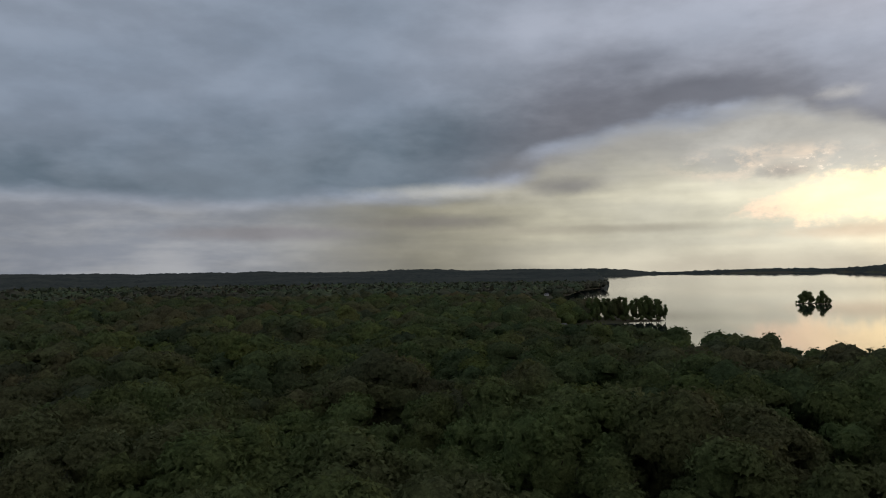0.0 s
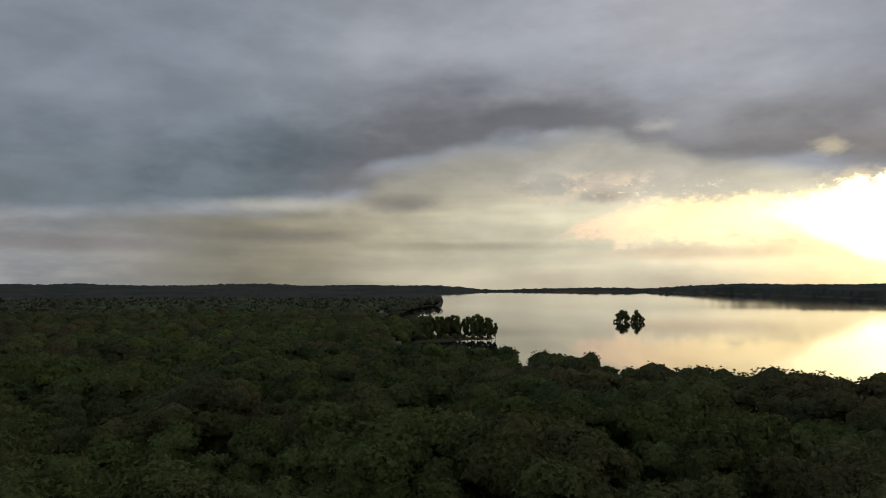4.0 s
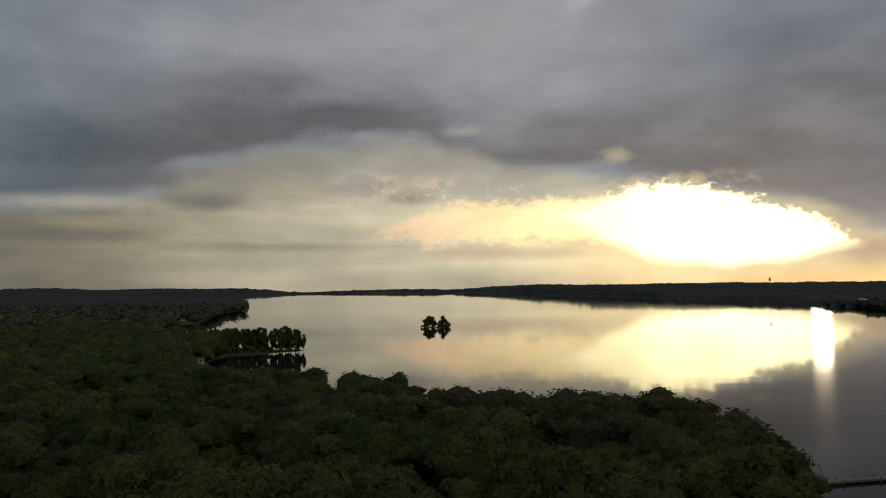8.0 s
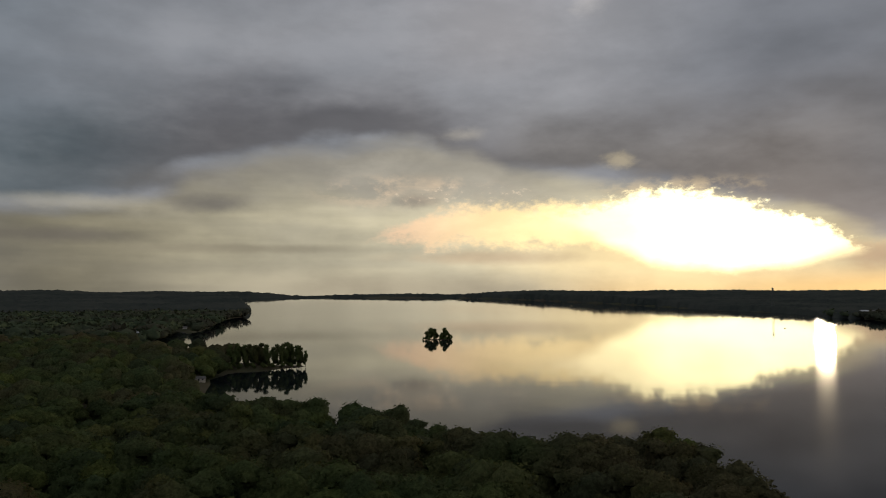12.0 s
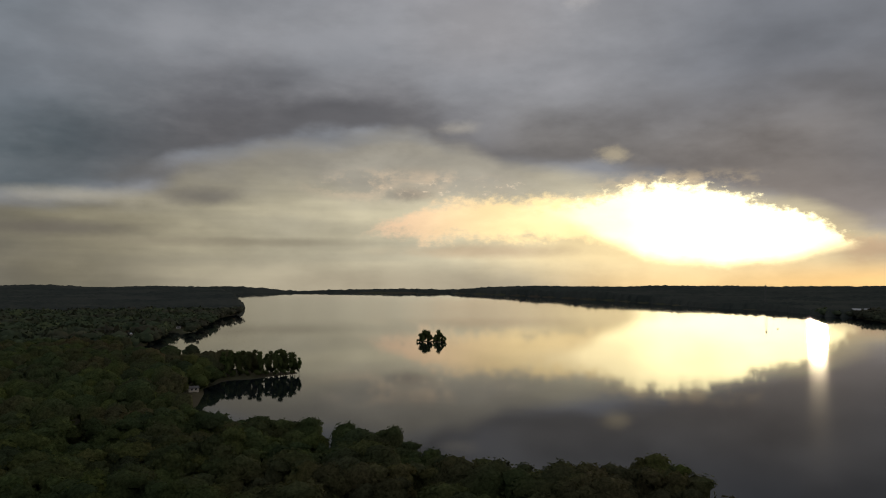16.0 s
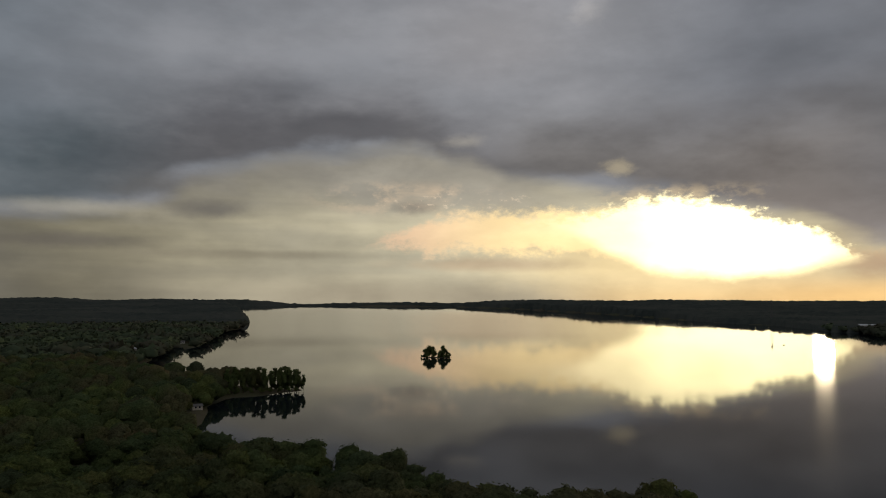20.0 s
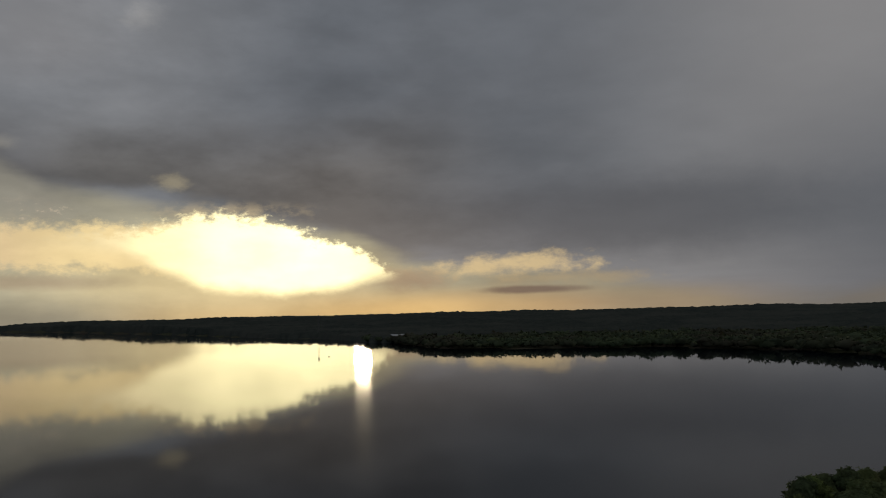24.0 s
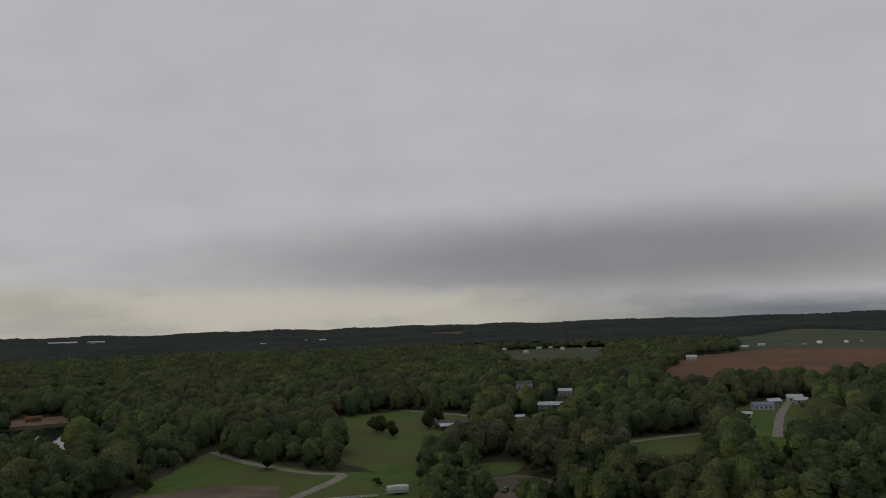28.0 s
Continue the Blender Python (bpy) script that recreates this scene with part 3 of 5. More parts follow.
def ribbon(name, points, width, z, mat, label, category="road"):
    """A road or path of even width along a line."""
    p = np.array([at(*q) for q in points])
    t = np.linspace(0, len(p) - 1, 12 * (len(p) - 1) + 1)
    i = np.clip(t.astype(int), 0, len(p) - 2)
    f = (t - i)[:, None]
    p0, p1, p2, p3 = p[np.maximum(i - 1, 0)], p[i], p[i + 1], p[np.minimum(i + 2, len(p) - 1)]
    c = 0.5 * (2 * p1 + (p2 - p0) * f + (2 * p0 - 5 * p1 + 4 * p2 - p3) * f ** 2 + (3 * p1 - p0 - 3 * p2 + p3) * f ** 3)
    d = np.gradient(c, axis=0)
    nrm = np.stack([-d[:, 1], d[:, 0]], -1) / np.maximum(np.hypot(d[:, 0], d[:, 1]), 1e-6)[:, None]
    w = width / 2 * (1 + 0.08 * np.sin(np.arange(len(c)) * 1.7))[:, None]
    v = np.concatenate([c + nrm * w, c - nrm * w])
    k = len(c)
    j = np.arange(k - 1)
    q = np.stack([j, j + 1, j + 1 + k, j + k], -1)[:, ::-1]
    return tagged(link(name, np.c_[v, np.full(2 * k, z)], q, mat), label, category, kind="structure")


sheet("park_grass", PARK, 1.02, M_GRASS, "mown green park grass beside the lake", "grass")
sheet("meadow_grass", MEADOW, 1.02, M_FIELD, "green meadow beside a dirt lot", "grass", seed=2)
sheet("field_grass", FIELD, 1.034, M_FIELD, "bright green mown field among trees", "field", seed=3)


def drape(name, poly, lift, mat, label, category):
    """Ground cover that follows the rolling land."""
    a_, d_ = np.degrees(np.arctan2(poly[:, 0], poly[:, 1])) % 360, np.hypot(poly[:, 0], poly[:, 1])
    x, y, r, q = polar(np.arange(a_.min(), a_.max(), 0.12), np.geomspace(d_.min(), d_.max(), 90))
    z = LAND + swell(r) + rise(r) * open_water(x, y) + np.where(r > 1500, lumps(x, y, 700, 5) * 5 * np.clip((r - 1500) / 1500, 0, 1), 0) + lift
    keep = inside(poly, x + lumps(x, y, 40, 3) * 6, y + lumps(x, y, 40, 4) * 6).ravel()
    q = q[keep[q].all(1)]
    return tagged(link(name, np.stack([x, y, z], -1).reshape(-1, 3), q, mat), label, category, kind="structure")


drape("ploughed_field", PLOUGHED, 0.5, M_SOIL, "bare red-brown ploughed field", "field")
drape("pasture", PASTURE, 0.5, M_PASTURE, "pale green pasture far off", "field")
drape("fallow_field", FALLOW, 0.8, M_SOIL, "bare brown field in the far woods", "field")
drape("upland_grass", UPLAND, 0.6, M_PASTURE, "pale green upland pasture beyond the ploughed field", "field")
sheet("lawn", LAWN, 1.02, M_FIELD, "green lawn beside a farm drive", "grass", seed=6)
sheet("verge_grass", VERGE, 1.02, M_FIELD, "green road verge", "grass", seed=7)
sheet("beach_sand", BEACH, 1.02, M_SAND, "tan sandy beach spit by the lake", "beach", seed=8)
sheet("beach_grass", rounded([(173.3, 740), (173.7, 690), (173.9, 640), (174.9, 603), (177.0, 598), (177.7, 635), (178.3, 680), (176.0, 716), (174.2, 744)]), 1.06, M_DRY, "dry olive grass behind the beach", "grass", seed=15)
sheet("reed_grass", outline([(179.4, 722), (179.5, 780), (184.5, 774), (184.6, 735), (182.0, 728)]), 1.02, M_REED, "pale green reed meadow behind the lake", "grass", seed=16)
sheet("bank_sand", BANK, 1.02, M_SAND, "sandy earth bank behind the river", "bank", seed=9)
sheet("camp_lot", CAMP, 1.02, M_GRAVEL, "grey gravel camping lot", "parking lot", seed=10)
sheet("parking_lot", rounded([(152.3, 336), (152.6, 356), (153.5, 373), (155.8, 381), (159.5, 373), (164.9, 358), (166.9, 358), (167.5, 372), (167.6, 387), (169.7, 385), (169.6, 370),
                              (169.8, 352), (170.6, 347), (175.2, 354), (180.4, 362), (181.4, 318), (181.8, 262), (163.0, 262), (162.4, 282), (163.6, 295), (161.6, 290), (157.6, 293),
                              (155.2, 303), (153.3, 317)]), 1.06, M_GRAVEL, "bare brown gravel car park inside a loop road", "parking lot", 5, 0.35, 11)
sheet("corner_grass", rounded([(219.8, 359), (222.9, 362), (222.1, 336), (219.8, 332)]), 1.046, M_FIELD, "small green glade among trees", "grass", 5, 0.6, 21)
sheet("dirt_lot", outline([(188.5, 292), (190.0, 312), (195.1, 333), (201.8, 343), (205.8, 331), (206.0, 292)]), 1.06, M_GRAVEL,
      "brown dirt lot at the meadow's edge", "parking lot", seed=13)
ribbon("loop_road", [(159.5, 273), (154.6, 280), (151.4, 285), (149.8, 301), (149.4, 321), (150.1, 346), (151.4, 369), (153.0, 389), (154.8, 401), (156.7, 407), (160.2, 403), (164.8, 395), (167.8, 391), (171.1, 389),
                      (175.0, 393), (180.8, 402)], 4.6, 1.10, M_PATH, "pale loop road round the car park")
ribbon("meadow_track", [(191.6, 399), (193.4, 402), (197.6, 407), (199.6, 420)], 3.5, 1.10, M_PATH, "pale track half hidden between trees", "path")
ribbon("park_path", [(181.8, 415), (182.7, 360), (183.3, 321), (184.8, 270)], 5, 1.10, M_PATH, "pale concrete path between trees", "path")
ribbon("meadow_road", [(201.4, 436), (203.9, 391), (207.8, 356), (210.1, 346), (207.9, 317), (204, 285)], 5, 1.10, M_PATH, "pale dirt road through the meadow")
ribbon("field_road", [(214.0, 596), (218.0, 553), (222.6, 516)], 5, 1.10, M_PATH, "pale road along the field's far edge")
ribbon("country_road", [(229.6, 412), (232.5, 432), (235.4, 450)], 5, 1.10, M_PATH, "pale road between trees")
ribbon("farm_drive", [(239.9, 440), (240.2, 537), (240.9, 625)], 5, 1.10, M_PATH, "pale farm drive up to the barns", "drive")

# ---- woods ----


def ico(level):
    bm = bmesh.new()
    bmesh.ops.create_icosphere(bm, subdivisions=level, radius=1.0)
    v = np.array([p.co[:] for p in bm.verts])
    t = np.array([[q.index for q in f.verts] for f in bm.faces])
    bm.free()
    return v, t


ICO1 = ico(1)


def soft_normals(p, out, heart):
    """Foliage shades as rounded masses: part of each lobe, part of the whole crown."""
    w = p - heart
    w = w / np.maximum(np.linalg.norm(w, axis=1), 1e-6)[:, None]
    w = 0.28 * out + 0.72 * w + [0, 0, 0.08]
    return w / np.linalg.norm(w, axis=1)[:, None]


def crown(seed, lobes, leaves, leaf, core, low=0.28, width=0.34, inner=0.80, rough=0.13, clump=(0.38, 0.56)):
    """Verts and triangles of a crown for a tree one unit high: lobes of foliage, each a dark core set with leaf sprays."""
    rng = np.random.default_rng(seed)
    V, T, N, n = [], [], [], 0
    mid = (1 + low) / 2
    heart = np.array([0, 0, low + 0.35 * (1 - low)])
    for k in range(lobes):
        if k == 0:
            c, s = np.array([0, 0, mid]), width * 0.80
        elif k == 1:
            c, s = np.array([0.1 * width, 0, 1 - width * 0.62]), width * 0.60
        else:
            a = k * 2.4 + rng.uniform(-0.5, 0.5)
            u = -0.92 + 1.6 * ((k * 0.618) % 1.0)
            s = width * rng.uniform(*clump)
            off = (width - s) * (1.0 if u < 0.1 else math.sqrt(1 - u * u)) * rng.uniform(0.85, 1.15)
            c = np.array([off * math.cos(a), off * math.sin(a), mid + u * ((1 - low) / 2 - s * 0.6)])
        v, t = core
        tall = np.array([1, 1, (1 - low) / (2 * width * 0.8) * 0.95 if k == 0 else 0.95])
        out = v
        v = v * s * (inner + rng.uniform(-rough, rough, (len(v), 1))) * tall + c
        V.append(v), T.append(t + n), N.append(soft_normals(v, out + rng.normal(0, 0.24, out.shape), heart))
        n += len(v)
        if not leaves:
            continue
        d = rng.normal(0, 1, (leaves, 3))
        d[:, 2] = np.abs(d[:, 2]) * 0.95 - 0.3
        d /= np.linalg.norm(d, axis=1)[:, None]
        p = c + d * tall * s * rng.uniform(0.68, 0.93, (leaves, 1))
        e1 = np.cross(d, rng.normal(0, 1, (leaves, 3)))
        e1 /= np.linalg.norm(e1, axis=1)[:, None]
        e2 = np.cross(d + rng.normal(0, 0.5, (leaves, 3)), e1)
        e2 /= np.linalg.norm(e2, axis=1)[:, None]
        z = leaf * rng.uniform(0.6, 1.3, (leaves, 1))
        q = np.stack([p - e1 * z, p + e1 * z, p + e2 * z * 1.3 + d * z * 0.45], 1)
        T.append(np.arange(leaves)[:, None] * 3 + n + [0, 1, 2])
        N.append(soft_normals(q.reshape(-1, 3), np.repeat(d + rng.normal(0, 0.16, d.shape), 3, 0), heart))
        V.append(q.reshape(-1, 3))
        n += q.shape[0] * q.shape[1]
    V, T, N = np.concatenate(V), np.concatenate(T), np.concatenate(N)
    face = np.cross(V[T[:, 1]] - V[T[:, 0]], V[T[:, 2]] - V[T[:, 0]])
    back = (face * N[T[:, 0]]).sum(1) < 0
    T[back] = T[back][:, ::-1]
    return V, T, N


def scatter(bases, x, y, z, h, girth, seed):
    """All copies of some base trees, as one set of verts and triangles."""
    rng = np.random.default_rng(seed)
    V, T, C, N, n = [], [], [], [], 0
    kind = rng.integers(0, len(bases), len(x))
    shade = np.clip(rng.normal(0.5, 0.22, len(x)), 0, 1)
    turn = rng.uniform(0, 6.28, len(x))
    for k, (bv, bt, bn) in enumerate(bases):
        s = np.where(kind == k)[0]
        if not len(s):
            continue
        c, w, g, hh = np.cos(turn[s])[:, None], np.sin(turn[s])[:, None], girth[s][:, None], h[s][:, None]
        v = np.stack([(bv[:, 0] * c - bv[:, 1] * w) * hh * g + x[s][:, None], (bv[:, 0] * w + bv[:, 1] * c) * hh * g + y[s][:, None],
                      bv[:, 2] * hh + z[s][:, None]], -1)
        V.append(v.reshape(-1, 3))
        N.append(np.stack([bn[:, 0] * c - bn[:, 1] * w, bn[:, 0] * w + bn[:, 1] * c, bn[:, 2] + 0 * c], -1).reshape(-1, 3))
        C.append(np.repeat(shade[s], len(bv)))
        T.append((bt[None] + (np.arange(len(s)) * len(bv))[:, None, None] + n).reshape(-1, 3))
        n += len(s) * len(bv)
    return np.concatenate(V), np.concatenate(T), np.concatenate(C), np.concatenate(N)


def spots(a0, a1, r0, r1, gap, seed, brink=1.0):
    """Places for trees on dry wooded land within a stretch of the plan, on a shaken grid."""
    rng = np.random.default_rng(seed)
    g = np.arange(-r1, r1 + gap, gap)
    x, y = np.meshgrid(g, g)
    x = x + (np.arange(len(g)) % 2)[:, None] * gap / 2
    x, y = x.ravel(), y.ravel()
    a, r = np.degrees(np.arctan2(x, y)) % 360, np.hypot(x, y)
    s = (a > a0) & (a < a1) & (r > r0) & (r < r1)
    x, y = x[s], y[s]
    x, y = x + rng.uniform(-0.5, 0.5, len(x)) * gap, y + rng.uniform(-0.5, 0.5, len(x)) * gap
    near = shore_distance(LAKE, x, y)
    ok = np.where(inside(LAKE, x, y), -near, near) > brink
    for c in CLEARINGS:
        ok &= ~inside(c, x, y)
    return x[ok], y[ok]


def trunk_mesh(h, r):
    """A tapered, slightly bent trunk with three limbs."""
    bm = bmesh.new()
    rng = random.Random(int(h * 100))

    def limb(p, q, r0, r1, sides=7):
        d = (q - p).normalized()
        u = d.orthogonal().normalized()
        w = d.cross(u)
        rings = []
        for f in (0, 0.5, 1):
            c = p.lerp(q, f) + u * (0.04 * h * math.sin(f * 3.1) * rng.uniform(-1, 1))
            rr = r0 + (r1 - r0) * f
            rings.append([bm.verts.new(c + (u * math.cos(k * 6.283 / sides) + w * math.sin(k * 6.283 / sides)) * rr) for k in range(sides)])
        for a_, b_ in zip(rings, rings[1:]):
            for k in range(sides):
                bm.faces.new((a_[k], a_[(k + 1) % sides], b_[(k + 1) % sides], b_[k]))
        bm.faces.new(rings[-1])

    limb(Vector((0, 0, -0.3)), Vector((0, 0, h * 0.62)), r, r * 0.5)
    for k in range(3):
        a_ = k * 2.1 + rng.uniform(0, 1)
        s = h * (0.3 + 0.08 * k)
        limb(Vector((0, 0, s)), Vector((math.cos(a_) * h * 0.2, math.sin(a_) * h * 0.2, s + h * 0.27)), r * 0.5, r * 0.2, 5)
    me = bpy.data.meshes.new("trunk")
    bm.to_mesh(me)
    me.materials.append(M_BARK)
    return me


class TreeKind:
    """One tree with trunk and crown, built at its first place and then copied."""

    def __init__(self, seed, height, lobes=15, leaves=240, leaf=0.0235, low=0.26, width=0.34, mat=None, clump=(0.28, 0.48), label="dark green broadleaf tree with a rounded crown", category="tree"):
        self.first, self.label, self.category = None, label, category
        v, t, nrm = crown(seed, lobes, leaves, leaf, ICO1, low, width, inner=0.74, rough=0.12, clump=clump)
        self.crown = bpy.data.meshes.new("crown")
        self.crown.from_pydata(v * height, [], t)
        self.crown.polygons.foreach_set("use_smooth", np.ones(len(t), bool))
        self.crown.normals_split_custom_set_from_vertices(nrm)
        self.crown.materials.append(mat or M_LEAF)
        self.trunk = trunk_mesh(height, height * 0.018)

    def put(self, x, y, z=LAND, size=1.0, girth=1.0, turn=0.0, group="", label=""):
        m = Matrix.Translation((x, y, z)) @ Matrix.Rotation(turn, 4, "Z") @ Matrix.Diagonal((size * girth, size * girth, size, 1))
        if self.first is None:
            ob = self.first = new(self.category)
            for name, me in (("trunk", self.trunk), ("crown", self.crown)):
                new(name, me).parent = ob
            ob.matrix_basis = m
            ob.scale = (1, 1, 1)
            tagged(ob, self.label, self.category)
            ob.matrix_basis = m
        else:
            s = Matrix.Diagonal((1 / self.first.scale[0], 1 / self.first.scale[1], 1 / self.first.scale[2], 1))
            ob = copy_thing(self.first, m @ s)
        return tagged(ob, label, group=group)


KINDS = [TreeKind(k, 13.0, lobes=15 + k % 3, leaves=210, low=0.2 + 0.05 * (k % 3), width=0.33 + 0.03 * (k % 4)) for k in range(6)]


def near_trees():
    rng = np.random.default_rng(21)
    x, y = spots(27, 113, 66, 150, 8.0, 4)
    for k, (px, py) in enumerate(zip(x, y)):
        KINDS[k % 6].put(px, py, LAND - 0.1, rng.uniform(0.82, 1.2) * (1 + 0.2 * float(lumps(px, py, 48, 8))), rng.uniform(1.0, 1.22), rng.uniform(0, 6.28), "trees of the near wood")


near_trees()


def woods(name, stretches, bases, low, high, seed, label, mat=None, girth=(1.12, 1.6)):
    rng = np.random.default_rng(seed)
    X, Y = [], []
    for k, s in enumerate(stretches):
        x, y = spots(*s, seed + k, -2.0 if s[3] < 900 else -7.0)
        X.append(x), Y.append(y)
    x, y = np.concatenate(X), np.concatenate(Y)
    r = np.hypot(x, y)
    h = rng.uniform(low, high, len(x)) * (1 + 0.17 * lumps(x, y, 48, 8))
    v, t, c, nrm = scatter(bases, x, y, LAND - 0.2 + swell(r) + rise(r) * open_water(x, y), h, rng.uniform(*girth, len(x)), seed)
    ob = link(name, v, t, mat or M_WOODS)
    ob.data.normals_split_custom_set_from_vertices(nrm)
    ob.data.attributes.new("species", "FLOAT", "POINT").data.foreach_set("value", c.astype(np.float32))
    return tagged(ob, label, "woods", kind="stuff")


def with_trunk(base):
    v, t, nrm = base
    k = 5
    ring = np.array([[math.cos(a_) * 0.018, math.sin(a_) * 0.018, 0] for a_ in np.arange(k) * 6.283 / k])
    tv = np.concatenate([ring - [0, 0, 0.02], ring * 0.6 + [0, 0, 0.6]])
    j = np.arange(k)
    tt = np.concatenate([np.stack([j, (j + 1) % k, (j + 1) % k + k], -1), np.stack([j, (j + 1) % k + k, j + k], -1)])
    return np.concatenate([v, tv]), np.concatenate([t, tt + len(v)]), np.concatenate([nrm, np.concatenate([ring, ring]) / 0.018])


L0 = [with_trunk(crown(30 + k, 13, 120, 0.0225, ICO1, 0.05, 0.33 + 0.03 * k, inner=0.76, rough=0.12, clump=(0.28, 0.48))) for k in range(5)]
L1 = [with_trunk(crown(40 + k, 10, 50, 0.033, ICO1, 0.05, 0.33 + 0.03 * k, inner=0.79, rough=0.13, clump=(0.32, 0.50))) for k in range(5)]
L2 = [crown(60 + k, 6, 10, 0.050, ICO1, 0.0, 0.36 + 0.03 * k, inner=0.90, rough=0.14, clump=(0.36, 0.54)) for k in range(4)]
L3 = [crown(80 + k, 1, 24, 0.13, ICO1, 0.0, 0.80, inner=0.70, rough=0.22) for k in range(4)]
woods("near_woods", [(27, 113, 150, 215, 7.6)], L0, 10.0, 16.0, 150, "dense dark green broadleaf trees on the near shore")
woods("shore_woods", [(27, 113, 215, 340, 7.6)], L1, 9.5, 15.5, 100, "dense dark green broadleaf trees along the shore")
woods("bank_woods", [(131, 149, 150, 460, 7.4)], L1, 9.5, 15.5, 101, "dense mid-green broadleaf trees on the bank beside the park", M_OLIVE_LIT, (1.0, 1.4))
woods("meadow_woods", [(182, 252, 262, 340, 8.0)], L1, 8.5, 17.0, 130, "olive-green broadleaf trees round the meadow and camping lot", M_OLIVE_LIT, (0.85, 1.3))
woods("middle_woods", [(25, 75, 340, 800, 10.8)], L2, 10.0, 17.0, 200, "dense dark green woodland behind the shore")
woods("field_woods", [(176, 252, 340, 800, 10.4)], L2, 9.0, 18.5, 230, "olive-green mixed woodland among fields and houses", M_OLIVE_LIT, (0.85, 1.3))
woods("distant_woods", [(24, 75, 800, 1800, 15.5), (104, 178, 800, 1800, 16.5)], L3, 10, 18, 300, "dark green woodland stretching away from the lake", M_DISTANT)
woods("distant_mixed_woods", [(178, 252, 800, 1800, 16.5)], L3, 10, 18, 330, "olive and brown mixed woodland stretching to the hills", M_OLIVE_LIT)


def far_canopy():
    az = np.concatenate([np.arange(-112, 20, 6.0), np.arange(20, 249, 0.18)])
    x, y, r, q = polar(az, np.geomspace(1760, 4940, 90))
    rng = np.random.default_rng(9)
    up = LAND + swell(r) + rise(r) * open_water(x, y) + lumps(x, y, 700, 5) * 5 * np.clip((r - 1500) / 1500, 0, 1)
    wet = inside(LAKE, x, y)
    z = np.where(wet, -3.0, up + 10 + lumps(x, y, 90, 2) * 1.5 + rng.uniform(-3.4, 3.4, x.shape))
    for c in (UPLAND, FALLOW, PASTURE, *[c_ for c_ in CLEARINGS if 1760 < np.hypot(*c_[0]) < 2600]):
        z = np.where(inside(c, x, y), -3.0, z)
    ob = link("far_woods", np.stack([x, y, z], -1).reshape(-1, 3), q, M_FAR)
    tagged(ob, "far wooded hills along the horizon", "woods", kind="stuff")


far_canopy()

# ---- small materials ----
M_WHITE = material("white_paint", (0.72, 0.71, 0.68), (0.58, 0.57, 0.54), 0.8, 0.5)
M_CREAM = material("cream_siding", (0.52, 0.48, 0.40), (0.42, 0.39, 0.33), 0.9, 0.7)
M_BROWN = material("brown_siding", (0.16, 0.085, 0.055), (0.12, 0.065, 0.045), 0.9, 0.8)
M_GREYROOF = material("grey_shingles", (0.16, 0.155, 0.15), (0.10, 0.10, 0.10), 1.2, 0.85)
M_TINROOF = material("pale_metal_roof", (0.62, 0.63, 0.64), (0.48, 0.49, 0.50), 0.6, 0.4, metal=0.3)
M_BLUEROOF = material("blue_grey_roof", (0.26, 0.30, 0.36), (0.20, 0.23, 0.28), 0.6, 0.5)
M_ORANGE = material("orange_stained_timber", (0.25, 0.115, 0.05), (0.18, 0.085, 0.04), 0.7, 0.8)
M_CONCRETE = material("weathered_concrete", (0.36, 0.34, 0.31), (0.26, 0.25, 0.23), 0.4, 0.9, 0.2)
M_RIPRAP = material("dam_stone", (0.17, 0.135, 0.105), (0.115, 0.098, 0.075), 0.25, 0.95, 0.8, 1.0)
M_GLASS = material("window_glass", (0.02, 0.025, 0.03), rough=0.08, spec=0.6)
M_TYRE = material("rubber", (0.02, 0.02, 0.02), rough=0.8)
M_STEEL = material("galvanised_steel", (0.45, 0.46, 0.47), (0.36, 0.37, 0.38), 2.0, 0.45, metal=0.7)
M_REDCAR = material("red_car_paint", (0.34, 0.03, 0.02), rough=0.35, spec=0.5)
M_BLACKCAR = material("black_car_paint", (0.02, 0.02, 0.024), rough=0.35, spec=0.5)
M_WHITECAR = material("white_car_paint", (0.75, 0.75, 0.74), rough=0.35, spec=0.5)
M_TIMBER = material("weathered_timber", (0.20, 0.17, 0.14), (0.13, 0.11, 0.09), 1.5, 0.9)
M_LAMP = material("lamp_glass", (0.9, 0.9, 0.85), emit=(1.0, 0.95, 0.85))


def part(name, bm, mat, parent, label=""):
    me = bpy.data.meshes.new(name)
    bm.to_mesh(me)
    bm.free()
    me.materials.append(mat)
    ob = new(name, me)
    ob.parent = parent
    return tagged(ob, label)


def thing(name, az, d, turn, label, category, group="", z=LAND):
    """An Empty on the ground; turn in degrees from facing the origin."""
    x, y = at(az, d)
    ob = new(name)
    ob.matrix_basis = pose(x, y, z, 0, 0, 180 - az + turn)
    return tagged(ob, label, category, group)


def box(sx, sy, sz, x=0.0, y=0.0, z=0.0, bevel=0.0, bm=None):
    """A box standing on z, edges eased if bevel is given."""
    own = bmesh.new()
    bmesh.ops.create_cube(own, size=1.0, matrix=Matrix.Translation((x, y, z + sz / 2)) @ Matrix.Diagonal((sx, sy, sz, 1)))
    if bevel:
        bmesh.ops.bevel(own, geom=own.edges[:], offset=bevel, segments=2, affect="EDGES")
    if bm is None:
        return own
    me = bpy.data.meshes.new("tmp")
    own.to_mesh(me)
    own.free()
    bm.from_mesh(me)
    bpy.data.meshes.remove(me)
    return bm


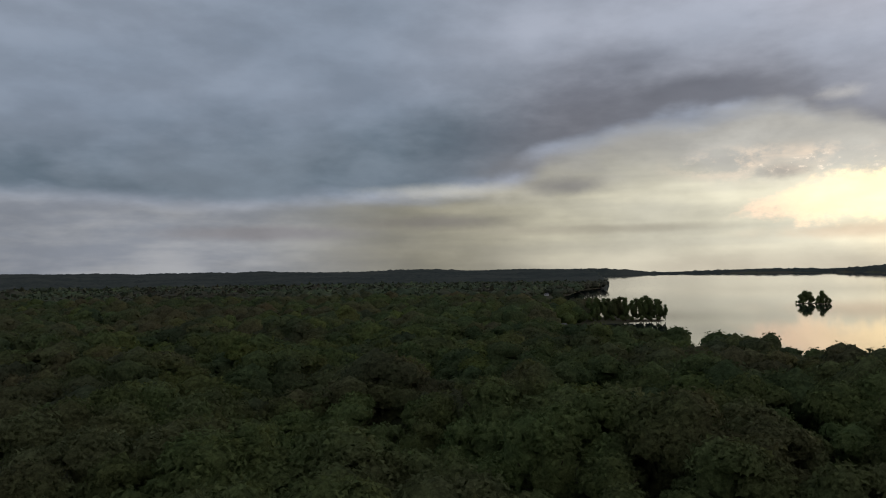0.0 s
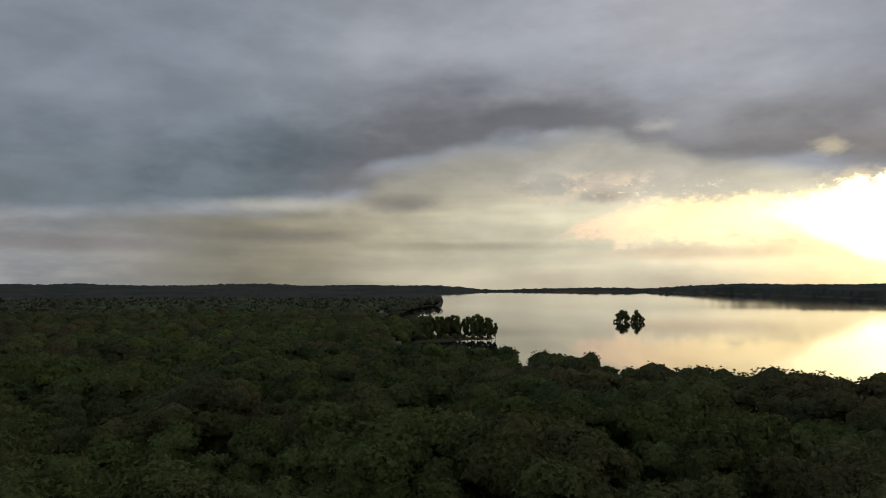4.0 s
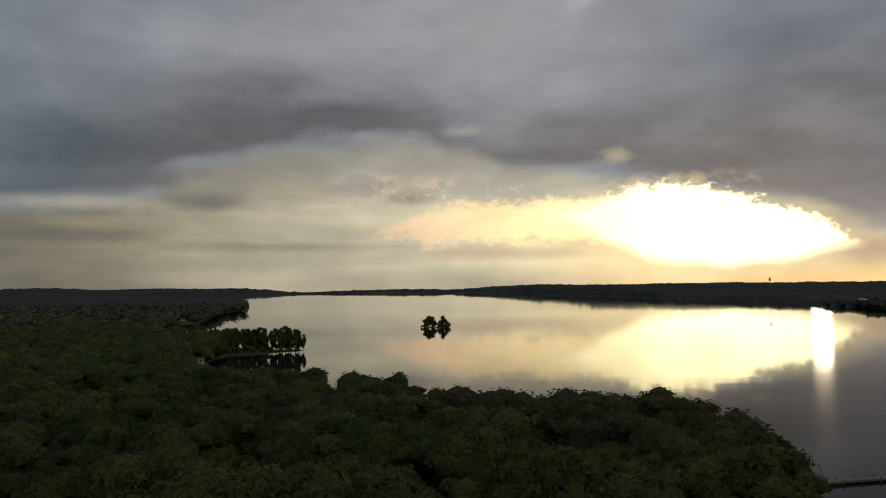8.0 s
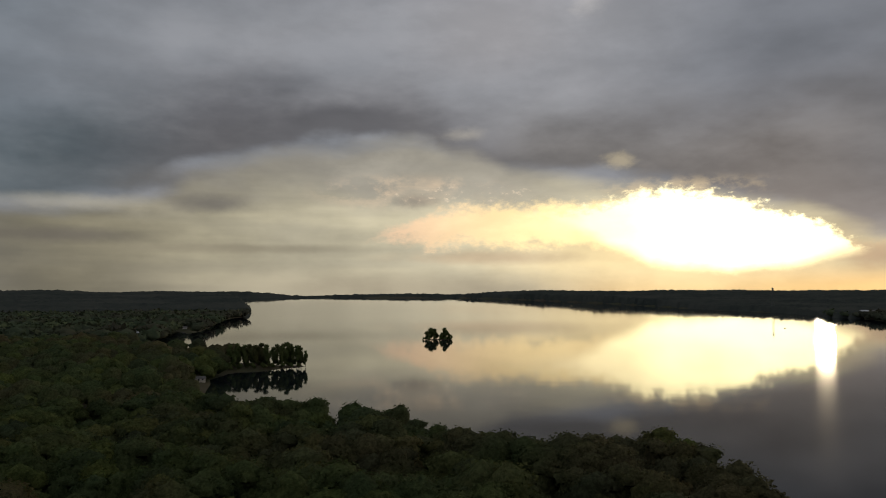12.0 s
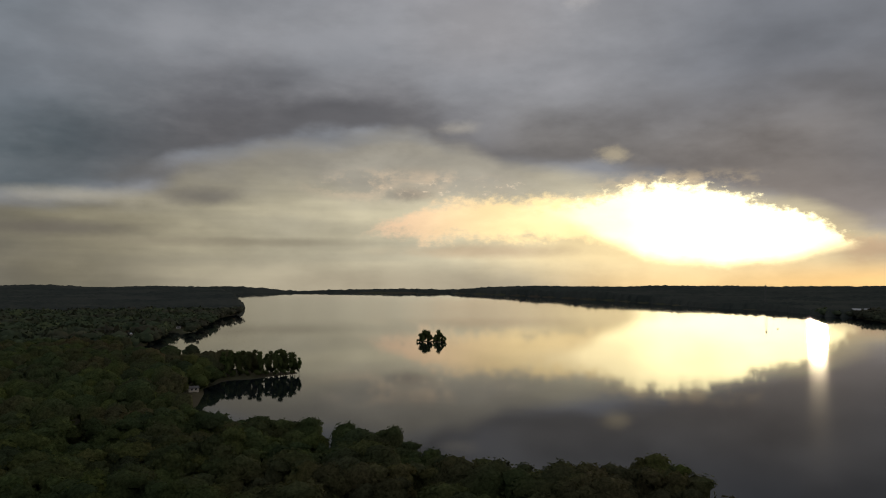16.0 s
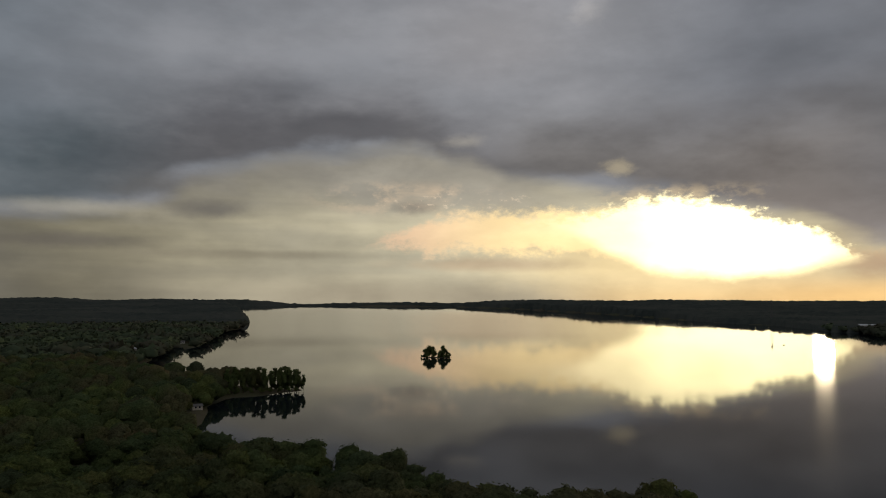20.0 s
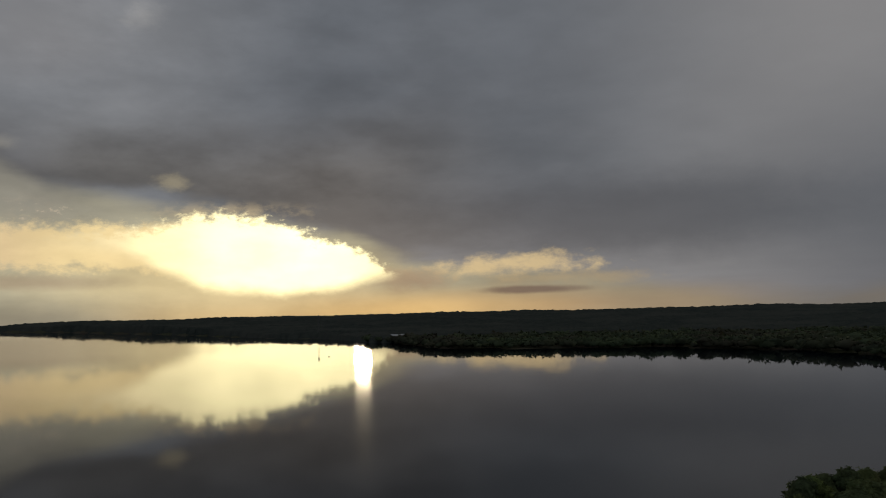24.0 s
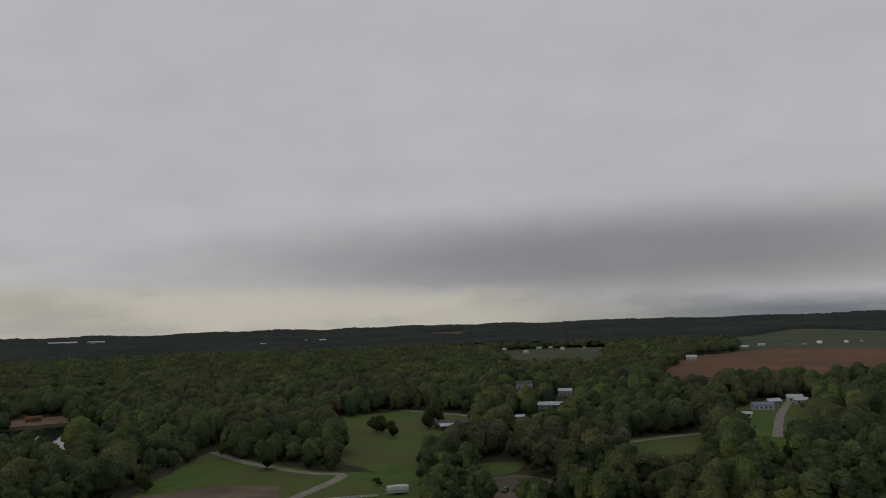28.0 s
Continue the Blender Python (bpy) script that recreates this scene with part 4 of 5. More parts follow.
def rod(p, q, r0, r1=None, sides=8, bm=None):
    bm = bm or bmesh.new()
    p, q = Vector(p), Vector(q)
    r1 = r0 if r1 is None else r1
    d = (q - p).normalized()
    u = d.orthogonal().normalized()
    w = d.cross(u)
    rings = [[bm.verts.new(c + (u * math.cos(k * 6.2832 / sides) + w * math.sin(k * 6.2832 / sides)) * r) for k in range(sides)] for c, r in ((p, r0), (q, r1))]
    for k in range(sides):
        bm.faces.new((rings[0][k], rings[0][(k + 1) % sides], rings[1][(k + 1) % sides], rings[1][k]))
    bm.faces.new(rings[1]), bm.faces.new(rings[0][::-1])
    return bm


def gable(sx, sy, z, rise_, over=0.4, thick=0.15):
    """A pitched roof with overhang; the ridge runs along x."""
    bm = bmesh.new()
    x, y = sx / 2 + over, sy / 2 + over
    drop = rise_ * over / (sy / 2)
    sec = [(-y, z - drop), (0, z + rise_), (y, z - drop), (y, z - drop + thick), (0, z + rise_ + thick), (-y, z - drop + thick)]
    ends = [[bm.verts.new((s_ * x, b, c)) for b, c in sec] for s_ in (-1, 1)]
    for k in range(6):
        bm.faces.new((ends[0][k], ends[0][(k + 1) % 6], ends[1][(k + 1) % 6], ends[1][k]))
    for e_ in ends:
        bm.faces.new((e_[0], e_[1], e_[4], e_[5])), bm.faces.new((e_[1], e_[2], e_[3], e_[4]))
    bmesh.ops.recalc_face_normals(bm, faces=bm.faces[:])
    return bm


def house_walls(sx, sy, h, rise_):
    bm = bmesh.new()
    sec = [(-sy / 2, -0.3), (sy / 2, -0.3), (sy / 2, h), (0, h + rise_), (-sy / 2, h)]
    ends = [[bm.verts.new((s_ * sx / 2, b, c)) for b, c in sec] for s_ in (-1, 1)]
    for k in range(5):
        if k not in (2, 3):
            bm.faces.new((ends[0][k], ends[0][(k + 1) % 5], ends[1][(k + 1) % 5], ends[1][k]))
    for e_ in ends:
        bm.faces.new(e_)
    bmesh.ops.recalc_face_normals(bm, faces=bm.faces[:])
    return bm


def house(az, d, sx, sy, h, rise_, wall, roof, turn, label, windows=3, chimney=False, category="house", name="house", group="", z=LAND):
    ob = thing(name, az, d, turn, label, category, group, z)
    part("wall", house_walls(sx, sy, h, rise_), wall, ob)
    r_ = part("roof", gable(sx, sy, h, rise_), roof, ob)
    if chimney:
        part("chimney", box(0.8, 0.8, rise_ + 0.9, sx * 0.2, 0.4, h), M_CONCRETE, r_)
    for side in (-1, 1):
        for k in range(windows):
            x = (k - (windows - 1) / 2) * sx / (windows + 0.6)
            if side < 0 and k == windows // 2:
                part("door", box(1.0, 0.10, 2.05, x, side * (sy / 2 + 0.03), 0.05), M_TIMBER, ob)
                continue
            w_ = part("window", box(1.3, 0.12, 1.3, x, side * (sy / 2 + 0.02), 0.9), M_WHITE, ob)
            part("pane", box(1.1, 0.06, 1.1, x, side * (sy / 2 + 0.08), 1.0), M_GLASS, w_)
    return ob


def car(az, d, turn, paint, label, long=4.5, tall=1.5):
    ob = thing("car", az, d, turn, label, "car", z=LAND + 0.06)
    hx = long / 2
    sec = [(-hx, 0.35), (-hx, 0.85), (-hx * 0.92, 0.95), (hx * 0.45, 0.95), (hx * 0.95, 0.80), (hx, 0.6), (hx, 0.35)]
    bm = bmesh.new()
    ends = [[bm.verts.new((a_, s_ * 0.88, b_)) for a_, b_ in sec] for s_ in (-1, 1)]
    for k in range(len(sec)):
        bm.faces.new((ends[0][k], ends[0][(k + 1) % len(sec)], ends[1][(k + 1) % len(sec)], ends[1][k]))
    for e_ in ends:
        bm.faces.new(e_)
    bmesh.ops.recalc_face_normals(bm, faces=bm.faces[:])
    bmesh.ops.bevel(bm, geom=bm.edges[:], offset=0.07, segments=2, affect="EDGES")
    part("body", bm, paint, ob)
    cab = bmesh.new()
    lo, hi = [(-hx * 0.9, 0.95), (hx * 0.45, 0.95)], [(-hx * 0.72, tall), (hx * 0.12, tall)]
    vs = [[cab.verts.new((a_, s_ * (0.82 if b_ < 1 else 0.66), b_)) for a_, b_ in (lo[0], lo[1], hi[1], hi[0])] for s_ in (-1, 1)]
    for k in range(4):
        cab.faces.new((vs[0][k], vs[0][(k + 1) % 4], vs[1][(k + 1) % 4], vs[1][k]))
    for e_ in vs:
        cab.faces.new(e_)
    bmesh.ops.recalc_face_normals(cab, faces=cab.faces[:])
    part("windows", cab, M_GLASS, ob)
    part("roof", box(hx * 0.86, 1.34, 0.06, -hx * 0.3, 0, tall - 0.02, 0.02), paint, ob)
    for sx in (-0.62, 0.62):
        for sy in (-0.8, 0.8):
            w_ = part("wheel", rod((sx * hx, sy - 0.1, 0.33), (sx * hx, sy + 0.1, 0.33), 0.33, sides=14), M_TYRE, ob)
            part("rim", rod((sx * hx, sy - 0.11, 0.33), (sx * hx, sy + 0.11, 0.33), 0.19, sides=10), M_STEEL, w_)
    return ob


# ---- island in the lake ----
BUSHY = TreeKind(31, 13.0, lobes=19, leaves=170, leaf=0.025, low=-0.06, width=0.40, clump=(0.36, 0.56), label="dark rounded tree growing down to the water on an islet")
BUSHY2 = TreeKind(32, 14.0, lobes=16, leaves=170, leaf=0.023, low=-0.06, width=0.34, clump=(0.36, 0.56), label="dark slender tree growing down to the water on an islet")
ROUND = TreeKind(33, 12.0, lobes=19, leaves=170, leaf=0.025, low=-0.02, width=0.40, clump=(0.36, 0.56), label="dark green rounded park tree by the lake")
ROUND2 = TreeKind(34, 11.8, lobes=19, leaves=170, leaf=0.025, low=0.04, width=0.38, clump=(0.36, 0.56), label="green rounded park tree beside the car park")
TALL = TreeKind(35, 21.5, lobes=26, leaves=170, leaf=0.019, low=-0.03, width=0.30, clump=(0.36, 0.56), label="tall green broadleaf tree on the lake point")
BUSH = TreeKind(36, 5.0, lobes=7, leaves=110, leaf=0.04, low=0.0, width=0.55, label="small green bush on the car park verge", category="bush")


def mound(name, az, d, rx, ry, top, label, mat=M_GROUND):
    """A low dome of ground that stands out of the water or the lot."""
    bm = bmesh.new()
    rng = random.Random(int(d))
    rings = []
    for f, hz in ((1.15, -0.6), (1.0, 0.1), (0.7, top * 0.8), (0.3, top)):
        rings.append([bm.verts.new((math.cos(k * 0.3142) * rx * f * rng.uniform(0.84, 1.12), math.sin(k * 0.3142) * ry * f * rng.uniform(0.84, 1.12), hz)) for k in range(20)])
    for p_, q_ in zip(rings, rings[1:]):
        for k in range(20):
            bm.faces.new((p_[k], p_[(k + 1) % 20], q_[(k + 1) % 20], q_[k]))
    bm.faces.new(rings[-1])
    me = bpy.data.meshes.new(name)
    bm.to_mesh(me)
    me.materials.append(mat)
    ob = new(name, me)
    x, y = at(az, d)
    ob.matrix_basis = pose(x, y, 0 if mat is M_GROUND else LAND, 0, 0, -az)
    return tagged(ob, label, "ground", kind="structure")


def grove(kind, places, z, group, low=0.85, high=1.15, seed=1):
    rng = random.Random(seed)
    for az, d, size in places:
        x, y = at(az, d)
        kind.put(x, y, z, size * rng.uniform(0.95, 1.05), rng.uniform(low, high), rng.uniform(0, 6.28), group)


mound("island_ground", 82.0, 887, 15, 8, 0.5, "low earth islet under two dark trees")
grove(BUSHY, [(81.45, 887, 1.12), (81.7, 891, 0.98), (81.2, 885, 0.84)], 0.2, "trees on the islet", seed=3)
grove(BUSHY2, [(82.45, 888, 1.04), (82.7, 886, 0.65), (82.2, 886, 0.58), (82.9, 887, 0.42)], 0.2, "trees on the islet", seed=4)
mound("islet_ground", 166.9, 653, 15, 7, 0.4, "low earth islet under leafy trees")
grove(BUSHY, [(165.9, 653, 1.10), (166.6, 656, 1.37), (167.3, 655, 1.44), (168.0, 654, 1.18), (168.5, 652, 0.84), (166.3, 648, 0.99), (167.4, 647, 1.03), (165.5, 652, 0.76)], 0.1, "trees on the park islet", seed=5)

grove(BUSH, [(165.3, 650, 0.91), (165.8, 646, 1.14), (166.4, 644, 1.22), (166.9, 643, 1.14), (167.4, 643, 1.22), (168.0, 645, 1.14), (168.5, 648, 1.06), (168.9, 651, 0.76), (166.6, 645, 1.29), (167.7, 647, 1.29)], -0.3, "bushes on the park islet", seed=41)
grove(BUSH, [(80.9, 882, 0.74), (81.3, 881, 0.93), (81.7, 881, 1.02), (82.1, 881, 0.84), (82.5, 882, 0.93), (82.8, 883, 0.74)], -0.3, "bushes on the islet", seed=42)

# ---- park trees ----
grove(TALL, [(149.6, 432, 0.85), (150.3, 428, 1.02), (151.0, 436, 1.12), (151.7, 428, 1.22), (152.5, 440, 1.2), (153.1, 424, 1.24), (153.9, 440, 1.1), (154.5, 426, 1.0), (155.3, 436, 1.05), (155.9, 424, 1.0),
             (156.6, 440, 0.9), (157.1, 434, 0.8), (150.9, 404, 0.95), (152.2, 412, 1.05), (153.7, 408, 0.92), (155.5, 416, 0.82), (149.3, 392, 0.95)], LAND - 0.2, "tall trees on the lake point", seed=6)
grove(TALL, [(163.1, 416, 0.88), (164.2, 408, 1.0), (165.2, 404, 1.02), (166.2, 404, 0.96), (182.2, 412, 0.95), (183.0, 415, 1.2), (183.9, 408, 1.15), (183.5, 426, 1.05), (184.3, 424, 0.8)],
      LAND - 0.2, "tall park trees", seed=26)
grove(ROUND, [(158.4, 458, 1.05), (157.8, 455, 0.9), (160.1, 474, 0.95), (161.5, 432, 1.22), (162.3, 428, 1.1), (163.6, 404, 1.05), (164.7, 400, 1.2), (165.9, 399, 0.95), (166.7, 401, 1.15), (167.3, 399, 1.15),
              (168.1, 398, 0.98), (169.5, 403, 0.88), (162.8, 420, 1.0), (172.1, 369, 1.12), (173.4, 367, 1.0), (174.8, 379, 1.28), (175.9, 377, 1.42), (176.7, 373, 1.02), (175.4, 381, 1.15), (179.7, 406, 0.98),
              (180.3, 409, 0.86), (165.4, 420, 1.1), (167.0, 412, 0.9)], LAND - 0.2, "park trees along the lake", seed=7)
grove(ROUND2, [(155.2, 366, 1.0), (153.4, 341, 0.85), (158.3, 276, 0.95), (166.9, 346, 0.55), (169.6, 339, 0.7), (182.0, 392, 0.9), (182.3, 362, 0.95), (182.5, 335, 1.1), (182.6, 300, 1.15),
               (185.4, 392, 1.2), (185.6, 366, 1.0), (186.4, 318, 0.9), (186.9, 312, 0.9), (204.9, 372, 1.1), (197.0, 345, 0.95), (213.0, 470, 0.95), (213.7, 452, 0.9), (212.4, 478, 0.8),
               (176.6, 588, 0.8), (216.6, 500, 1.2), (216.4, 485, 1.15), (217.1, 506, 1.1)], LAND - 0.15, "scattered park trees", seed=8)
COPPER = TreeKind(37, 12.0, lobes=13, leaves=110, leaf=0.025, low=0.05, width=0.40, mat=M_RUST, label="copper-leaved tree at the field's far edge")
grove(COPPER, [(209.6, 572, 1.0), (210.2, 578, 0.8)], LAND - 0.15, "copper trees", seed=28)
PINE = TreeKind(38, 16.0, lobes=16, leaves=140, low=0.05, width=0.185, label="slender dark tree on the wooded lake cape")
grove(PINE, [(69.1, 563, 1.0), (69.8, 561, 1.08), (70.3, 568, 0.92), (70.8, 563, 0.98), (71.2, 565, 1.08), (71.55, 567, 0.95), (71.9, 567, 1.0), (72.2, 568, 0.85), (72.5, 570, 0.7), (68.4, 559, 0.95), (67.6, 554, 0.88), (71.0, 574, 1.02), (69.45, 574, 1.05), (72.05, 574, 0.9), (68.8, 570, 0.9), (70.5, 579, 1.0), (67.2, 562, 0.9), (67.9, 566, 1.0), (68.3, 576, 0.95), (67.3, 572, 1.05), (69.0, 582, 1.0), (69.8, 586, 0.95), (71.4, 582, 0.95), (67.8, 584, 1.0), (68.6, 590, 0.95), (70.9, 588, 0.9)],
      LAND - 0.4, "slender trees on the cape", seed=29)
grove(BUSH, [(68.0, 553, 1.0), (68.9, 556, 0.9), (69.6, 555, 1.0), (70.2, 558, 0.8), (70.9, 558, 0.9), (71.5, 561, 0.8), (72.0, 562, 0.7), (67.3, 550, 1.1), (68.5, 562, 1.0), (69.9, 566, 1.0), (71.3, 570, 0.9), (66.9, 556, 1.1)],
      LAND - 0.3, "bushes on the cape", seed=31)
grove(BUSH, [(157.6, 441, 0.6), (170.2, 414, 0.6), (178.0, 398, 0.5), (150.2, 330, 0.7), (187.5, 300, 1.1), (188.3, 296, 1.2), (212.6, 321, 0.7), (162.0, 432, 0.5)], LAND - 0.1, "bushes in the park", seed=9)
for az, d in ((165.8, 310), (169.2, 308), (166.8, 343), (169.7, 338)):
    mound("grass_island", az, d, 6.0, 8.0, 0.2, "small kerbless grass island in the gravel lot", M_GRASS)

grove(ROUND, [(149.3, 416, 1.0), (150.4, 412, 1.1), (151.4, 418, 1.2), (153.0, 426, 1.1), (154.4, 420, 1.0), (156.4, 428, 1.1), (157.2, 440, 1.1), (182.8, 438, 1.2), (183.9, 428, 1.1), (182.2, 440, 0.8)],
      LAND - 0.2, "park trees along the lake", seed=17)

grove(BUSH, [(150.0, 428, 0.9), (151.4, 440, 1.0), (152.6, 438, 0.9), (153.8, 444, 0.9), (155.2, 448, 1.0), (156.0, 450, 0.9), (162.5, 440, 0.9), (164.2, 428, 0.8), (164.2, 399, 0.9), (167.7, 396, 0.8), (172.7, 366, 0.9), (176.2, 371, 0.9)],
      LAND - 0.1, "bushes in the park", seed=18)

# ---- park things ----
car(158.6, 340, 70, M_WHITECAR, "white parked car on the gravel lot")
car(157.1, 344, 80, M_REDCAR, "red parked car on the gravel lot")
car(157.6, 343, 84, M_WHITECAR, "small white parked car behind a red one", 3.8)
car(156.5, 312, 65, M_BLACKCAR, "black parked car at the lot's edge")
car(216.2, 331, 20, M_WHITECAR, "white car parked under trees beside the trailer")
car(212.9, 281, 60, M_WHITECAR, "white car parked on the grass")
car(221.6, 301, 75, M_BLACKCAR, "dark car on the camping lot")
car(223.4, 306, 70, M_BLUEROOF, "grey-blue car on the camping lot")


def log_rail(az, d, turn, long):
    ob = thing("log_rail", az, d, turn, "low weathered timber rail edging the gravel lot", "rail", "timber rails", LAND + 0.06)
    part("log", rod((-long / 2, 0, 0.45), (long / 2, 0, 0.45), 0.16, 0.14), M_TIMBER, ob)
    for k in range(4):
        x = -long / 2 + 0.4 + k * (long - 0.8) / 3
        part("post", rod((x, 0, -0.2), (x, 0, 0.5), 0.12), M_TIMBER, ob)


log_rail(163.0, 354, 8, 9), log_rail(166.2, 336, 10, 12), log_rail(160.6, 362, 8, 8), log_rail(172.4, 271, 4, 10), log_rail(164.6, 350, 6, 8)


def pavilion(az, d, sx, sy, turn, label):
    ob = thing("picnic_pavilion", az, d, turn, label, "pavilion")
    part("roof", gable(sx, sy, 2.6, 1.3, 0.5), M_TINROOF, ob, "pale metal roof")
    part("slab", box(sx, sy, 0.15, z=-0.05), M_CONCRETE, ob)
    for i_ in (-1, 0, 1):
        for j_ in (-1, 1):
            part("post", box(0.2, 0.2, 2.6, i_ * (sx / 2 - 0.3), j_ * (sy / 2 - 0.3), 0.1), M_TIMBER, ob)
    return ob


pavilion(160.4, 470, 12, 7, 4, "open picnic pavilion with a pale roof at the water")

# travel trailer with awning
ob = thing("travel_trailer", 214.0, 303, 6, "white travel trailer with dark windows and an awning on the grass", "trailer")
part("body", box(8.2, 2.5, 2.5, 0, 0, 0.65, 0.25), M_WHITE, ob)
part("stripe", box(8.24, 2.54, 0.3, 0, 0, 1.35), M_BLUEROOF, ob)
for x in (-2.8, -0.6, 2.6):
    part("window", box(1.2, 0.08, 0.75, x, -1.26, 1.9), M_GLASS, ob)
part("door", box(0.7, 0.06, 1.9, 1.3, -1.27, 0.75), M_CREAM, ob)
part("awning", box(5.0, 2.2, 0.08, -0.8, -2.3, 2.75), M_WHITE, ob, "white cloth awning")
for x in (-3.2, 1.6):
    part("awning_pole", rod((x, -3.3, 0), (x, -3.3, 2.75), 0.04), M_STEEL, ob)
for x in (-0.5, 0.5):
    for y in (-1.1, 1.1):
        part("wheel", rod((x, y - 0.12, 0.36), (x, y + 0.12, 0.36), 0.36, sides=14), M_TYRE, ob)
part("drawbar", rod((4.0, 0, 0.6), (5.4, 0, 0.5), 0.07), M_STEEL, ob)

ob = thing("white_fence", 210.3, 299, 4, "low white-painted board fence along the dirt road", "fence")
for k in range(13):
    part("post", box(0.14, 0.14, 1.1, -12 + k * 2, 0, -0.1), M_WHITE, ob)
for z in (0.35, 0.75):
    part("board", box(24.2, 0.05, 0.22, 0, -0.09, z), M_WHITE, ob)

ob = thing("kiosk", 184.9, 318, 10, "small cream pay kiosk beside the path", "kiosk")
part("wall", box(2.6, 2.2, 2.3, bevel=0.05), M_CREAM, ob)
part("roof", gable(2.6, 2.2, 2.3, 0.6, 0.3), M_TINROOF, ob)
part("window", box(1.4, 0.08, 0.8, 0, -1.12, 1.1), M_GLASS, ob)

# ---- jetty ----
ob = thing("jetty", 110.0, 195, 0, "long low timber jetty reaching out over the water", "jetty", z=0)
ob.matrix_basis = pose(184.0, -66.0, 0, 0, 0, -68.8)
for k in range(64):
    part("plank", box(0.86, 2.2, 0.08, -29.5 + k * 0.94, 0, 0.62), M_TIMBER, ob)
for k in range(13):
    for y in (-1.0, 1.0):
        part("pile", rod((-28 + k * 4.7, y, -2.5), (-28 + k * 4.7, y, 1.15), 0.13), M_TIMBER, ob)
for y in (-1.02, 1.02):
    part("beam", box(60.0, 0.2, 0.25, 0, y, 0.35), M_TIMBER, ob)

# ---- dam ----


def dam():
    line = [at(152.5, 1300), at(156.0, 1268), at(160.0, 1244), at(164.0, 1238), at(168.0, 1192), at(170.1, 1100)]
    bm = bmesh.new()
    sec = [(-20, -1.5), (-4, 5.5), (-3.9, 5.8), (3.9, 5.8), (14, 0.0)]
    rows = []
    for k, p_ in enumerate(line):
        d_ = Vector(line[min(k + 1, 5)]) - Vector(line[max(k - 1, 0)])
        nrm = Vector((d_.y, -d_.x)).normalized()
        if nrm.dot(Vector(p_)) < 0:
            nrm = -nrm
        rows.append([bm.verts.new((p_[0] + nrm.x * (o + 8), p_[1] + nrm.y * (o + 8), z_)) for o, z_ in sec])
    for r0_, r1_ in zip(rows, rows[1:]):
        for k in range(4):
            bm.faces.new((r0_[k], r1_[k], r1_[k + 1], r0_[k + 1]))
    bmesh.ops.recalc_face_normals(bm, faces=bm.faces[:])
    ob = tagged(new("dam"), "long low stone-faced earth dam across the lake's end", "dam")
    part("embankment", bm, M_RIPRAP, ob)
    crest = bmesh.new()
    rows = []
    for k, p_ in enumerate(line):
        d_ = Vector(line[min(k + 1, 5)]) - Vector(line[max(k - 1, 0)])
        nrm = Vector((d_.y, -d_.x)).normalized()
        if nrm.dot(Vector(p_)) < 0:
            nrm = -nrm
        rows.append([crest.verts.new((p_[0] + nrm.x * (o + 8), p_[1] + nrm.y * (o + 8), 5.86)) for o in (-3.2, 3.2)])
    for r0_, r1_ in zip(rows, rows[1:]):
        crest.faces.new((r0_[0], r1_[0], r1_[1], r0_[1]))
    bmesh.ops.recalc_face_normals(crest, faces=crest.faces[:])
    part("crest_road", crest, M_PATH, ob, "pale crest road")


dam()
ob = thing("intake_tower", 164.2, 1216, 0, "square concrete intake tower with a small house in the water", "tower", z=0)
part("shaft", box(7, 7, 9.0, z=-2.5), M_CONCRETE, ob)
part("platform", box(9, 9, 0.5, z=6.5), M_CONCRETE, ob)
part("gatehouse", box(5.5, 5.5, 3.6, z=7.0), M_CREAM, ob)
part("roof", gable(5.5, 5.5, 10.6, 1.5), M_TINROOF, ob)
part("footbridge", box(1.8, 26, 0.4, 0, -15, 6.0), M_STEEL, ob)
house(167.2, 1212, 9, 7, 4.5, 1.4, M_CONCRETE, M_GREYROOF, 4, "grey block valve house on the dam", 2, name="valve_house", category="building", z=5.8)
house(170.5, 1094, 14, 8, 3.6, 2.2, M_WHITE, M_TINROOF, 5, "white lakeside building beyond the dam", 3, category="building")
house(173.3, 1350, 14, 9, 5.2, 2.4, M_WHITE, M_GREYROOF, 10, "white house among trees above the lake", 3)
house(176.4, 1288, 26, 10, 4.2, 2.0, M_CREAM, M_TINROOF, 0, "long cream building with a pale roof", 5, category="building")
house(155.7, 1400, 22, 11, 4.5, 2.2, M_CREAM, M_GREYROOF, 4, "cream lakeside house near the dam", 4)
house(157.0, 1390, 10, 8, 3.8, 1.8, M_WHITE, M_TINROOF, 4, "small white house near the dam", 2)

# ---- houses round the lake ----
house(110.5, 1992, 34, 14, 9, 2.5, M_WHITE, M_TINROOF, 0, "long white hall above the far shore", 6, category="hall")
house(109.0, 2000, 20, 12, 7, 2.0, M_CREAM, M_GREYROOF, 8, "cream house beside a long white hall", 3)
house(120.0, 1640, 18, 10, 6, 2.2, M_CREAM, M_GREYROOF, 6, "grey-roofed house in the far woods", 3)
house(126.8, 1645, 9, 7, 5.5, 2.0, M_WHITE, M_TINROOF, 0, "small white cabin in the far woods", 2)
house(135.3, 1500, 10, 8, 5.5, 2.2, M_WHITE, M_TINROOF, 0, "small white house on the far shore", 2)
house(139.5, 1480, 10, 8, 5, 2.2, M_WHITE, M_TINROOF, 0, "white house with a pale roof on the far shore", 2)
house(140.2, 1480, 24, 9, 5, 2.2, M_CREAM, M_TINROOF, 0, "long cream house on the far shore", 4)
